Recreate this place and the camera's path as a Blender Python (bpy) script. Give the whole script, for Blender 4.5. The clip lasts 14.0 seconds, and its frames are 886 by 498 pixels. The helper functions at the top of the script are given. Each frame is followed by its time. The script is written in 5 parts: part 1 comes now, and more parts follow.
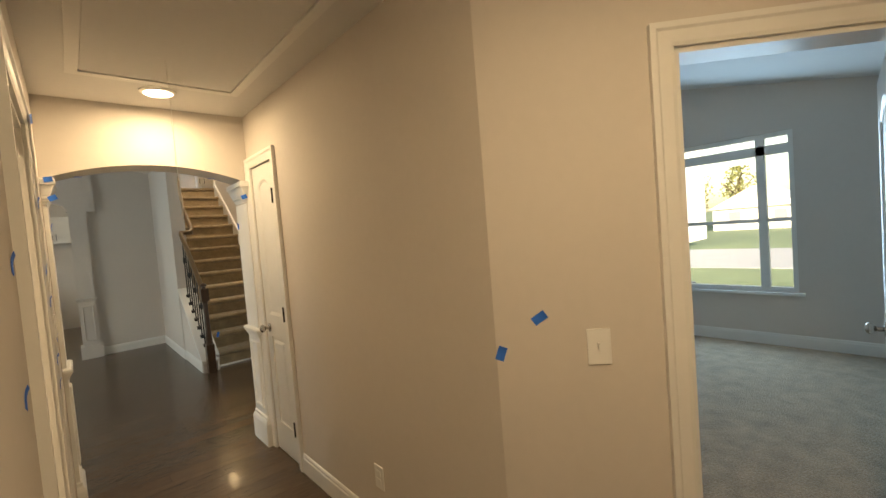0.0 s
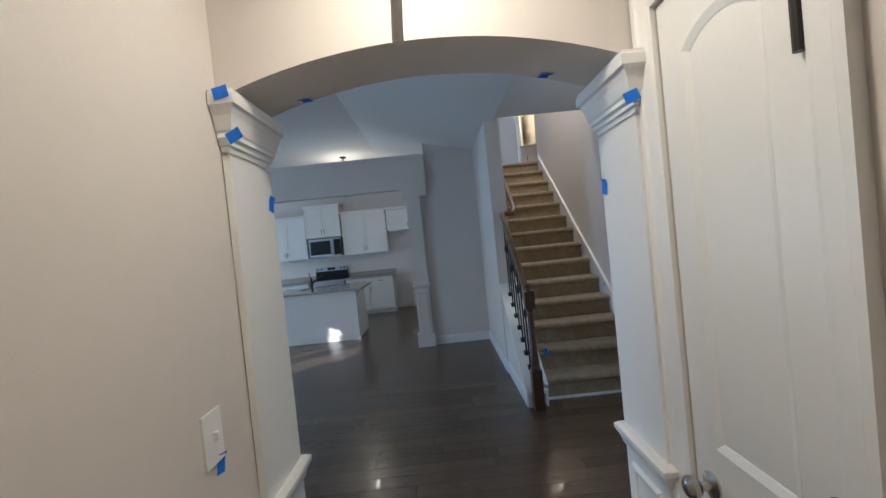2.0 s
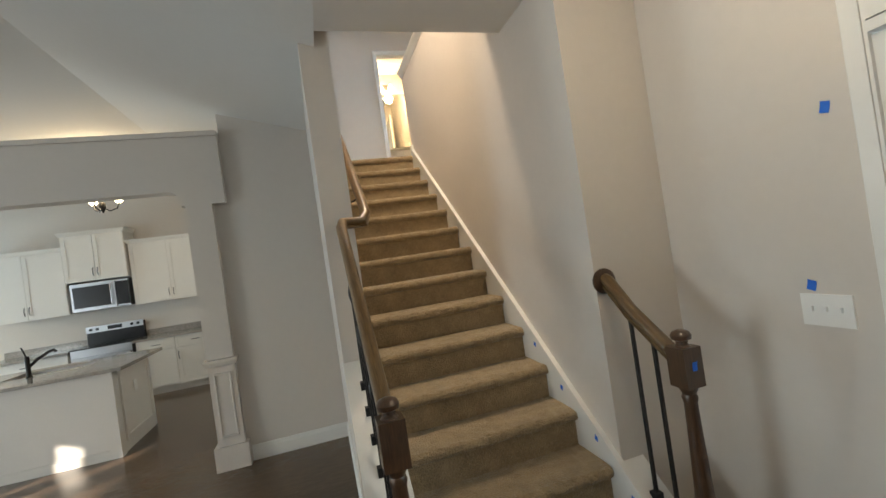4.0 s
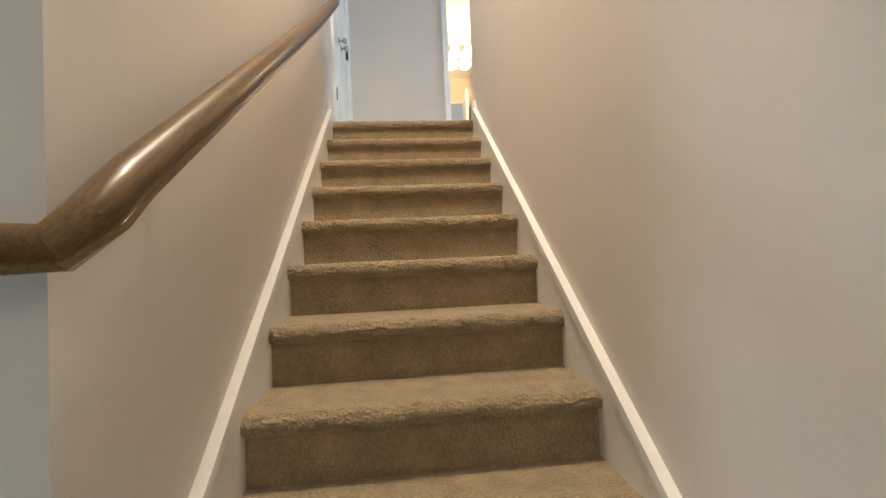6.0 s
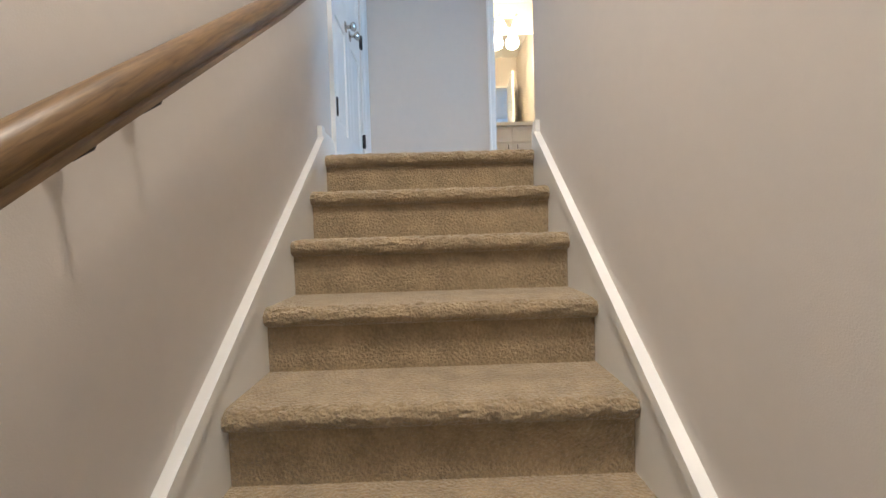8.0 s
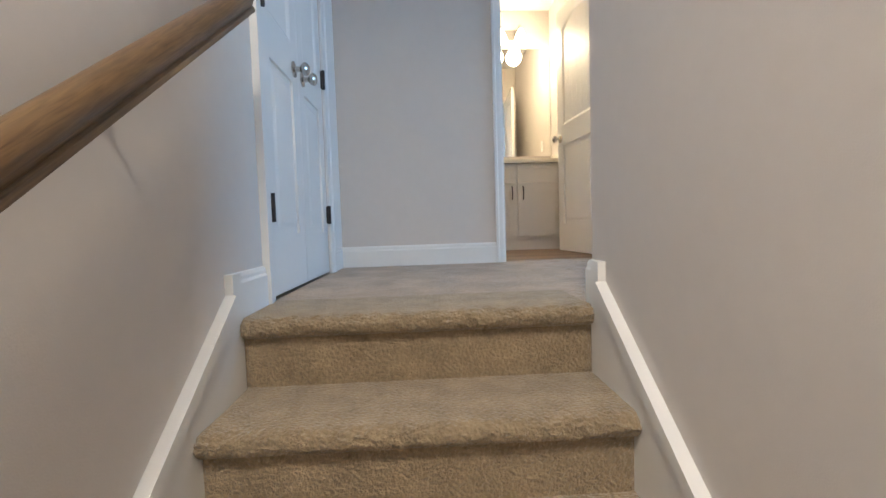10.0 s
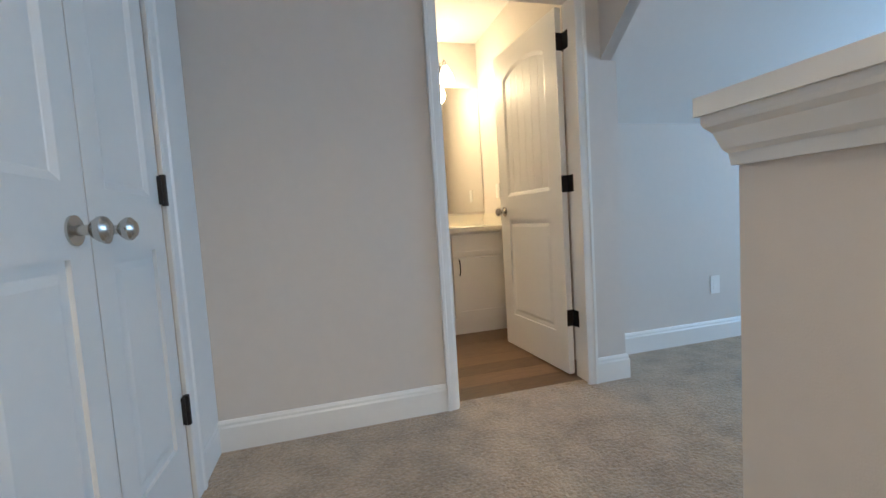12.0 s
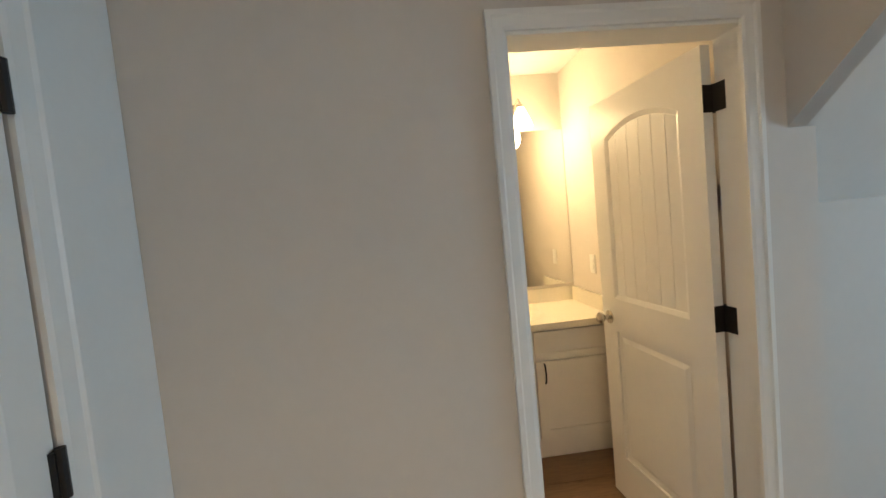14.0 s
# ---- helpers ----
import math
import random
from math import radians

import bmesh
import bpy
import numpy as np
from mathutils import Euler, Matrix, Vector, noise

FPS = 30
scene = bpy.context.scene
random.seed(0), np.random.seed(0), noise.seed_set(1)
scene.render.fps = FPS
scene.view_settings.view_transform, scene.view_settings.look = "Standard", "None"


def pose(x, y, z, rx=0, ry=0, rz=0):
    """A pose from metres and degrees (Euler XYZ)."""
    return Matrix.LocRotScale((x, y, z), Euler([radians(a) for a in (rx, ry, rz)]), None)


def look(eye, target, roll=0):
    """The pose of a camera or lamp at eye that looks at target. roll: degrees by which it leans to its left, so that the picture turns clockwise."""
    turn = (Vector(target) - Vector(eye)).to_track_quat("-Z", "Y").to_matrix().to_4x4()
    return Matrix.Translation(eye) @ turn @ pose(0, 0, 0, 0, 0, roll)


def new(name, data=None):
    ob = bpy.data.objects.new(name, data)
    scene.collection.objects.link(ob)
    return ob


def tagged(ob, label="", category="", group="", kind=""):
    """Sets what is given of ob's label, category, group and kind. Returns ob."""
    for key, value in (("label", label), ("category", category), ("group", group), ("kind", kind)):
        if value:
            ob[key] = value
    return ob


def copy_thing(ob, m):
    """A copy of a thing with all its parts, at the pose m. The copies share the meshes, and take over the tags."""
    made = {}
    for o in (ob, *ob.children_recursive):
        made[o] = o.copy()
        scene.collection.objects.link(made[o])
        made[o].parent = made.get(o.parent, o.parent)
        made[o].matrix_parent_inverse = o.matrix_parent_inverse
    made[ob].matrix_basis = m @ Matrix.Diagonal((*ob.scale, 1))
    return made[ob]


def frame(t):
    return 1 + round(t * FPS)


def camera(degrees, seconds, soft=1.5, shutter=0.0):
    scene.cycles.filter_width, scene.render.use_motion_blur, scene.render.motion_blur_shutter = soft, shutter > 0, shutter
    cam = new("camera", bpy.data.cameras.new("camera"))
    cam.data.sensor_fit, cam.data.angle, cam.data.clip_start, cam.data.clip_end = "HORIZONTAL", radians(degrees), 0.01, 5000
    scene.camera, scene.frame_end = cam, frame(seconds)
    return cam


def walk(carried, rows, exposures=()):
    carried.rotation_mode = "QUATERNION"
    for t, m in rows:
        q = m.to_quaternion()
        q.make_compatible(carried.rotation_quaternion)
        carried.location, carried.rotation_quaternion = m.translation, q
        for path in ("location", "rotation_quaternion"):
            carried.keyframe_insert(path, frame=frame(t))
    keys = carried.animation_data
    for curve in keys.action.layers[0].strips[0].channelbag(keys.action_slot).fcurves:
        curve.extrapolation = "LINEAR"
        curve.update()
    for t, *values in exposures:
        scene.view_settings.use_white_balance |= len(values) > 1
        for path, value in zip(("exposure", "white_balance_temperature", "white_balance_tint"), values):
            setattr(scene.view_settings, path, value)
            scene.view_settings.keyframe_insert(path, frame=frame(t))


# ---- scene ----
cam = camera(93.1, 14.0)
PATH = [
    (0, (-1.294, -9.345, 1.537), (0.033, -7.851, 1.45), -4.6),
    (0.2, (-1.138, -9.165, 1.53), (-0.071, -7.476, 1.443), -4.9),
    (0.3, (-1.08, -9.069, 1.54), (-0.155, -7.299, 1.449), -4.8),
    (0.5, (-1.015, -8.889, 1.568), (-0.388, -6.992, 1.469), -4.3),
    (1, (-0.909, -8.363, 1.574), (-0.647, -6.384, 1.454), -6.0),
    (1.5, (-0.809, -7.787, 1.562), (-0.701, -5.791, 1.482), -5.7),
    (2, (-0.835, -7.153, 1.579), (-0.815, -5.153, 1.537), -5.8),
    (2.5, (-0.781, -6.498, 1.528), (-0.671, -4.501, 1.5), -7.8),
    (2.8, (-0.723, -6.093, 1.547), (-0.547, -4.101, 1.521), -7.5),
    (3, (-0.707, -5.905, 1.571), (-0.448, -3.921, 1.565), -8.5),
    (3.5, (-0.555, -5.336, 1.57), (-0.032, -3.406, 1.584), -8.6),
    (3.7, (-0.428, -5.135, 1.555), (0.155, -3.222, 1.57), -8.6),
    (5.8, (0.433, -3.081, 1.696), (0.669, -1.097, 1.775), -3.0),
    (6, (0.447, -2.923, 1.769), (0.647, -0.934, 1.821), -2.5),
    (6.5, (0.516, -2.625, 1.932), (0.603, -0.627, 1.959), -1.3),
    (7, (0.473, -2.403, 2.081), (0.454, -0.404, 2.146), -1.4),
    (7.5, (0.524, -2.216, 2.214), (0.61, -0.218, 2.192), -0.8),
    (8, (0.531, -1.981, 2.366), (0.554, 0.018, 2.3), -1.7),
    (8.5, (0.508, -1.735, 2.55), (0.61, 0.26, 2.452), -2.4),
    (9, (0.526, -1.509, 2.715), (0.546, 0.488, 2.614), -2.7),
    (11.3, (0.514, -0.631, 3.372), (0.72, 1.353, 3.221), -1.2),
    (11.5, (0.494, -0.527, 3.442), (0.673, 1.457, 3.268), -3.2),
    (12, (0.509, -0.352, 3.665), (1.023, 1.576, 3.525), -3.6),
    (12.5, (0.642, -0.201, 3.806), (1.205, 1.718, 3.784), -2.5),
    (13, (0.628, 0.022, 3.93), (1.04, 1.978, 3.877), -6.9),
    (13.5, (0.619, 0.149, 4.061), (1.149, 2.074, 3.948), -6.4),
    (14, (0.706, 0.344, 4.226), (0.882, 2.333, 4.107), -5.4),
]
walk(cam, [(t, look(e, g, r)) for t, e, g, r in PATH],
     [(0, 1.3, 8000, 10), (0.5, 1.2, 7000, 10), (1.0, 1.45, 6200, 10), (1.5, 1.15, 5600, 10), (2.0, 0.92, 5200, 10), (2.5, 1.05, 5600, 10), (3.0, 1.35, 6300, 10), (3.5, 1.45, 7100, 10),
      (6.0, 1.75, 6800, 10), (7.5, 1.65, 5900, 10), (9.0, 1.45, 5700, 10), (11.5, 1.05, 5700, 10), (12.5, 1.0, 6900, 10), (14.0, 0.85, 7500, 10)])

# ---- light and world ----
world = bpy.data.worlds.new("world")
scene.world = world
world.use_nodes = True
wn = world.node_tree
sky = wn.nodes.new("ShaderNodeTexSky")
sky.sky_type, sky.sun_disc = "NISHITA", False
sky.sun_elevation, sky.sun_rotation = radians(16), radians(233)
wn.links.new(sky.outputs[0], wn.nodes["Background"].inputs[0])
wn.nodes["Background"].inputs[1].default_value = 0.14

sun = new("sun", bpy.data.lights.new("sun", "SUN"))
sun.data.energy, sun.data.angle, sun.data.color = 5.0, radians(0.5), (1, 0.93, 0.84)
sun.matrix_world = look((0, 0, 0), (0.8, 0.6, -0.29))


def area(name, eye, target, w, h, watts, color):
    ob = new(name, bpy.data.lights.new(name, "AREA"))
    ob.data.shape, ob.data.size, ob.data.size_y = "RECTANGLE", w, h
    ob.data.energy, ob.data.color = watts, color
    ob.matrix_world = look(eye, target)
    return ob


def bulb(name, place, watts, color, radius=0.05):
    ob = new(name, bpy.data.lights.new(name, "POINT"))
    ob.data.energy, ob.data.color, ob.data.shadow_soft_size = watts, color, radius
    ob.location = place
    return ob


DAY, WARM = (0.68, 0.85, 1.0), (1.0, 0.80, 0.54)
F = 2.758  # upper floor level


def downlight(name, place, watts, size=0.15, spread=180, color=WARM):
    ob = new(name, bpy.data.lights.new(name, "AREA"))
    ob.data.shape, ob.data.size, ob.data.energy, ob.data.color = "DISK", size, watts, color
    ob.data.spread = radians(spread)
    ob.matrix_world = look(place, (place[0], place[1] + 0.0001, 0))


area("living_window_light", (-8.25, -4.3, 1.45), (0, -4.3, 1.3), 2.3, 1.6, 55, DAY)
area("dining_window_light", (-8.25, 1.8, 1.4), (0, 1.8, 1.2), 1.3, 1.6, 40, (0.55, 0.80, 1.0))
area("bedroom_window_light", (4.3, -7.97, 1.4), (0, -7.97, 1.2), 1.1, 1.6, 19, (0.36, 0.64, 1.0))
# added lamp outside, out of view: fills in sky light through the door glass
area("front_door_sky_fill", (2.7, -5.2, 1.7), (0.2, -3.9, 0.9), 1.0, 1.6, 14, DAY)
area("loft_window_light", (4.9, 0.3, F + 1.5), (0, 0.3, F + 1.2), 1.3, 1.2, 27, (0.37, 0.65, 1.0))
downlight("hall_bulb", (-0.814, -6.365, 2.475), 4.8)
downlight("vestibule_bulb", (-0.75, -9.5, 2.475), 7)
downlight("side_room_bulb", (-2.0, -8.7, 2.475), 10)
downlight("stair_bulb", (0.46, -1.88, 5.08), 20, 0.40, 155, (1, 0.86, 0.68))
bulb("foyer_bulb", (0.78, -4.03, 2.71), 3.4, (1, 0.88, 0.73), 0.06)
for x in (1.16, 1.36, 1.56):
    bulb("bath_bulb", (x, 3.11, F + 2.05), 6.2, (1.0, 0.77, 0.46), 0.09)
bulb("island_bulb", (-2.44, 0.7, 2.86), 7, WARM, 0.06)
bulb("dining_bulb", (-7.2, 1.9, 2.12), 2.5, WARM, 0.06)


# ---- materials ----
def material(name, color, rough=0.5, metal=0.0, vary=0.06, scale=6.0, fine=60.0, bump=0.0, bump_scale=200.0, rand=0.0, spec=0.5, sheen=0.0):
    m = bpy.data.materials.new(name)
    m.use_nodes = True
    n, l = m.node_tree.nodes, m.node_tree.links
    b = n["Principled BSDF"]
    b.inputs["Roughness"].default_value, b.inputs["Metallic"].default_value = rough, metal
    b.inputs["Specular IOR Level"].default_value = spec
    b.inputs["Sheen Weight"].default_value = sheen
    co = n.new("ShaderNodeTexCoord")
    big, small = n.new("ShaderNodeTexNoise"), n.new("ShaderNodeTexNoise")
    big.inputs["Scale"].default_value, small.inputs["Scale"].default_value = scale, fine
    big.inputs["Detail"].default_value = small.inputs["Detail"].default_value = 4
    l.new(co.outputs["Object"], big.inputs["Vector"])
    l.new(co.outputs["Object"], small.inputs["Vector"])
    add = n.new("ShaderNodeMath")
    add.operation = "MULTIPLY_ADD"
    add.inputs[1].default_value = 0.5
    l.new(small.outputs[0], add.inputs[0])
    half = n.new("ShaderNodeMath")
    half.operation = "MULTIPLY"
    half.inputs[1].default_value = 0.5
    l.new(big.outputs[0], half.inputs[0])
    l.new(half.outputs[0], add.inputs[2])
    src = add.outputs[0]
    if rand:
        info, ra = n.new("ShaderNodeObjectInfo"), n.new("ShaderNodeMath")
        ra.operation = "MULTIPLY_ADD"
        ra.inputs[1].default_value = rand
        l.new(info.outputs["Random"], ra.inputs[0])
        l.new(src, ra.inputs[2])
        src = ra.outputs[0]
    ramp = n.new("ShaderNodeMapRange")
    ramp.inputs["From Min"].default_value, ramp.inputs["From Max"].default_value = 0.25, 0.75 + rand
    ramp.inputs["To Min"].default_value, ramp.inputs["To Max"].default_value = 1 - vary, 1 + vary
    l.new(src, ramp.inputs["Value"])
    mix = n.new("ShaderNodeVectorMath")
    mix.operation = "SCALE"
    mix.inputs[0].default_value = color
    l.new(ramp.outputs[0], mix.inputs["Scale"])
    l.new(mix.outputs[0], b.inputs["Base Color"])
    if bump:
        t, bp = n.new("ShaderNodeTexNoise"), n.new("ShaderNodeBump")
        t.inputs["Scale"].default_value, t.inputs["Detail"].default_value = bump_scale, 3
        l.new(co.outputs["Object"], t.inputs["Vector"])
        bp.inputs["Strength"].default_value, bp.inputs["Distance"].default_value = bump, (0.015 if bump >= 1 else 0.004)
        l.new(t.outputs[0], bp.inputs["Height"])
        l.new(bp.outputs[0], b.inputs["Normal"])
    return m


def grained(name, dark, light, rough, axis, stretch=14.0, scale=3.0, rand=0.4, coat=0.0, tilt=0.0):
    """Wood with the grain along one axis."""
    m = bpy.data.materials.new(name)
    m.use_nodes = True
    n, l = m.node_tree.nodes, m.node_tree.links
    b = n["Principled BSDF"]
    b.inputs["Roughness"].default_value, b.inputs["Coat Weight"].default_value = rough, coat
    co, mp, info = n.new("ShaderNodeTexCoord"), n.new("ShaderNodeMapping"), n.new("ShaderNodeObjectInfo")
    s = [stretch * scale] * 3
    s[axis] = scale
    mp.inputs["Scale"].default_value = s
    off = n.new("ShaderNodeVectorMath")
    off.operation = "MULTIPLY_ADD"
    off.inputs[1].default_value = (9, 7, 5)
    l.new(info.outputs["Random"], off.inputs[0])
    l.new(co.outputs["Object"], off.inputs[2])
    turn = n.new("ShaderNodeMapping")
    turn.inputs["Rotation"].default_value = (tilt, 0, 0)
    l.new(off.outputs[0], turn.inputs["Vector"])
    l.new(turn.outputs[0], mp.inputs["Vector"])
    t = n.new("ShaderNodeTexNoise")
    t.inputs["Detail"].default_value, t.inputs["Distortion"].default_value = 6, 0.6
    l.new(mp.outputs[0], t.inputs["Vector"])
    ra = n.new("ShaderNodeMath")
    ra.operation = "MULTIPLY_ADD"
    ra.inputs[1].default_value = rand
    l.new(info.outputs["Random"], ra.inputs[0])
    l.new(t.outputs[0], ra.inputs[2])
    rp = n.new("ShaderNodeMapRange")
    rp.inputs["From Min"].default_value, rp.inputs["From Max"].default_value = 0.3, 0.7 + rand
    l.new(ra.outputs[0], rp.inputs["Value"])
    mx = n.new("ShaderNodeMix")
    mx.data_type = "RGBA"
    mx.inputs["A"].default_value, mx.inputs["B"].default_value = (*dark, 1), (*light, 1)
    l.new(rp.outputs[0], mx.inputs["Factor"])
    l.new(mx.outputs["Result"], b.inputs["Base Color"])
    bp = n.new("ShaderNodeBump")
    bp.inputs["Strength"].default_value, bp.inputs["Distance"].default_value = 0.15, 0.002
    l.new(t.outputs[0], bp.inputs["Height"])
    l.new(bp.outputs[0], b.inputs["Normal"])
    return m


def glowing(name, color, strength):
    m = bpy.data.materials.new(name)
    m.use_nodes = True
    b = m.node_tree.nodes["Principled BSDF"]
    b.inputs["Base Color"].default_value = (*color, 1)
    b.inputs["Emission Color"].default_value = (*color, 1)
    b.inputs["Emission Strength"].default_value = strength
    return m


def clear(name, tint=(1, 1, 1)):
    m = bpy.data.materials.new(name)
    m.use_nodes = True
    n, l = m.node_tree.nodes, m.node_tree.links
    n.remove(n["Principled BSDF"])
    tr, gl, fr, mx = n.new("ShaderNodeBsdfTransparent"), n.new("ShaderNodeBsdfGlossy"), n.new("ShaderNodeFresnel"), n.new("ShaderNodeMixShader")
    tr.inputs[0].default_value = (*tint, 1)
    gl.inputs["Roughness"].default_value = 0.02
    l.new(fr.outputs[0], mx.inputs[0])
    l.new(tr.outputs[0], mx.inputs[1])
    l.new(gl.outputs[0], mx.inputs[2])
    l.new(mx.outputs[0], n["Material Output"].inputs[0])
    return m


PAINT = material("wall_paint", (0.66, 0.61, 0.56), 0.75, vary=0.025, scale=1.3, fine=25, bump=0.12, bump_scale=350, spec=0.3)
CEIL = material("ceiling_paint", (0.74, 0.73, 0.71), 0.9, vary=0.02, scale=1.5, fine=30, bump=0.15, bump_scale=260, spec=0.2)
TRIM = material("white_trim_paint", (0.80, 0.79, 0.76), 0.35, vary=0.02, scale=3, fine=40, bump=0.03, bump_scale=120)
CARPET = material("beige_carpet", (0.35, 0.265, 0.16), 0.95, vary=0.42, scale=14, fine=100, bump=1.0, bump_scale=115, spec=0.1, sheen=0.3)
CARPET2 = material("taupe_carpet", (0.44, 0.335, 0.235), 0.95, vary=0.5, scale=7, fine=75, bump=1.0, bump_scale=85, spec=0.1, sheen=0.3)
OAK = grained("dark_oak_plank", (0.058, 0.037, 0.023), (0.135, 0.088, 0.054), 0.27, 0, 16, 2.2, 0.25, 0.1)
VINYL = grained("brown_vinyl_plank", (0.10, 0.055, 0.028), (0.25, 0.15, 0.08), 0.42, 0, 14, 2.0, 0.4)
RAIL = grained("stained_rail_wood", (0.075, 0.040, 0.014), (0.23, 0.135, 0.05), 0.36, 1, 16, 2.5, 0.2, 0.15, -radians(37.8))
POST = grained("stained_post_wood", (0.034, 0.016, 0.008), (0.10, 0.05, 0.024), 0.3, 2, 12, 4.0, 0.2, 0.3)
IRON = material("black_iron", (0.012, 0.012, 0.013), 0.45, vary=0.2)
BRONZE = material("dark_bronze", (0.014, 0.011, 0.010), 0.45, 0.3, vary=0.15)
NICKEL = material("brushed_nickel", (0.55, 0.52, 0.48), 0.25, 1.0, vary=0.05)
STEEL = material("stainless_steel", (0.36, 0.36, 0.37), 0.32, 1.0, vary=0.05, scale=2)
BLACK = material("black_glass", (0.01, 0.01, 0.012), 0.2, vary=0.05, spec=0.3)
CABINET = material("white_cabinet_paint", (0.78, 0.75, 0.70), 0.4, vary=0.02)
GRANITE = material("speckled_granite", (0.33, 0.30, 0.27), 0.12, vary=0.55, scale=45, fine=220)
MARBLE = material("cream_vanity_top", (0.82, 0.77, 0.66), 0.2, vary=0.04, scale=8)
PLATE = material("white_plastic", (0.83, 0.82, 0.79), 0.35, vary=0.01)
TAPE = material("blue_painter_tape", (0.02, 0.17, 0.72), 0.7, vary=0.12, scale=30, fine=200)
RUBBER = material("black_rubber", (0.015, 0.015, 0.015), 0.6, vary=0.1)
SIDING = material("pale_siding", (0.72, 0.76, 0.80), 0.6, vary=0.05, scale=3)
GRASS = material("lawn", (0.20, 0.26, 0.14), 0.9, vary=0.4, scale=1.5, fine=40, bump=0.8, bump_scale=60)
ASPHALT = material("pale_concrete_road", (0.42, 0.43, 0.44), 0.85, vary=0.1, scale=2)
LEAF = material("pale_leaf", (0.22, 0.23, 0.07), 0.7, vary=0.4, scale=2, fine=20)
BARK = material("tree_bark", (0.10, 0.07, 0.05), 0.9, vary=0.3, scale=8)
ROOF = material("grey_shingle", (0.30, 0.29, 0.29), 0.9, vary=0.2, scale=5)
GLASS = clear("window_glass")
FILM = clear("blue_filmed_glass", (0.55, 0.82, 1.0))
MIRROR = material("mirror", (0.9, 0.9, 0.88), 0.02, 1.0, vary=0.0)
DISC = glowing("lit_disc", (1.0, 0.87, 0.66), 5.0)
SHADE = glowing("lit_frosted_shade", (1.0, 0.84, 0.56), 4.0)


# ---- mesh helpers ----
def box(bm, x0, y0, z0, x1, y1, z1, m=None):
    v = [bm.verts.new((x, y, z)) for x in (x0, x1) for y in (y0, y1) for z in (z0, z1)]
    if m:
        for q in v:
            q.co = m @ q.co
    for a in ((0, 1, 3, 2), (4, 6, 7, 5), (0, 4, 5, 1), (2, 3, 7, 6), (0, 2, 6, 4), (1, 5, 7, 3)):
        bm.faces.new([v[i] for i in a])
    return v


def prism(bm, pts, a, b, put):
    """A polygon pts (u, v) drawn out from a to b; put(u, v, w) gives the place."""
    lo = [bm.verts.new(put(u, v, a)) for u, v in pts]
    hi = [bm.verts.new(put(u, v, b)) for u, v in pts]
    bm.faces.new(lo[::-1])
    bm.faces.new(hi)
    for i in range(len(pts)):
        j = (i + 1) % len(pts)
        bm.faces.new((lo[i], lo[j], hi[j], hi[i]))


def sweep(bm, prof, pts, up, closed=False):
    """A moulding: profile (u away to the side, v along up) along a path that lies across up, mitred."""
    pts, up = [Vector(p) for p in pts], Vector(up).normalized()
    n = len(pts)
    rings = []
    for i, p in enumerate(pts):
        dirs = []
        if closed or i > 0:
            dirs.append((p - pts[i - 1]).normalized())
        if closed or i < n - 1:
            dirs.append((pts[(i + 1) % n] - p).normalized())
        s = [up.cross(d) for d in dirs]
        m = s[0] if len(s) == 1 else (s[0] + s[1]) / (1 + s[0].dot(s[1]))
        rings.append([bm.verts.new(p + m * u + up * v) for u, v in prof])
    k = len(prof)
    for i in range(n if closed else n - 1):
        a, b = rings[i], rings[(i + 1) % n]
        for j in range(k):
            bm.faces.new((a[j], a[(j + 1) % k], b[(j + 1) % k], b[j]))
    if not closed:
        bm.faces.new(rings[0])
        bm.faces.new(rings[-1][::-1])


def lathe(bm, prof, at=(0, 0, 0), segs=16, m=None):
    """A turned shape: (radius, height) pairs round the z axis."""
    rings = []
    for r, z in prof:
        rings.append([bm.verts.new((at[0] + r * math.cos(a), at[1] + r * math.sin(a), at[2] + z)) for a in [2 * math.pi * i / segs for i in range(segs)]])
    for a, b in zip(rings, rings[1:]):
        for i in range(segs):
            j = (i + 1) % segs
            bm.faces.new((a[i], a[j], b[j], b[i]))
    bm.faces.new(rings[0][::-1])
    bm.faces.new(rings[-1])
    if m:
        for ring in rings:
            for v in ring:
                v.co = m @ v.co


def tube(bm, pts, r, segs=10):
    pts = [Vector(p) for p in pts]
    rings = []
    for i, p in enumerate(pts):
        d = (pts[min(i + 1, len(pts) - 1)] - pts[max(i - 1, 0)]).normalized()
        a = d.orthogonal().normalized()
        if rings:
            a = (last - d * last.dot(d)).normalized()
        last = a
        b = d.cross(a)
        rings.append([bm.verts.new(p + (a * math.cos(t) + b * math.sin(t)) * r) for t in [2 * math.pi * k / segs for k in range(segs)]])
    for a, b in zip(rings, rings[1:]):
        for i in range(segs):
            j = (i + 1) % segs
            bm.faces.new((a[i], a[j], b[j], b[i]))
    bm.faces.new(rings[0][::-1])
    bm.faces.new(rings[-1])


def mesh_of(name, bm, mat, bevel=0.0, smooth=False):
    if bevel:
        edges = [e for e in bm.edges if len(e.link_faces) == 2 and e.calc_face_angle(0) > 0.6]
        bmesh.ops.bevel(bm, geom=edges, offset=bevel, segments=2, affect="EDGES", clamp_overlap=True)
    bmesh.ops.recalc_face_normals(bm, faces=bm.faces)
    me = bpy.data.meshes.new(name)
    bm.to_mesh(me)
    bm.free()
    me.materials.append(mat)
    if smooth:
        for p in me.polygons:
            p.use_smooth = True
        me.set_sharp_from_angle(angle=radians(35))
    return me


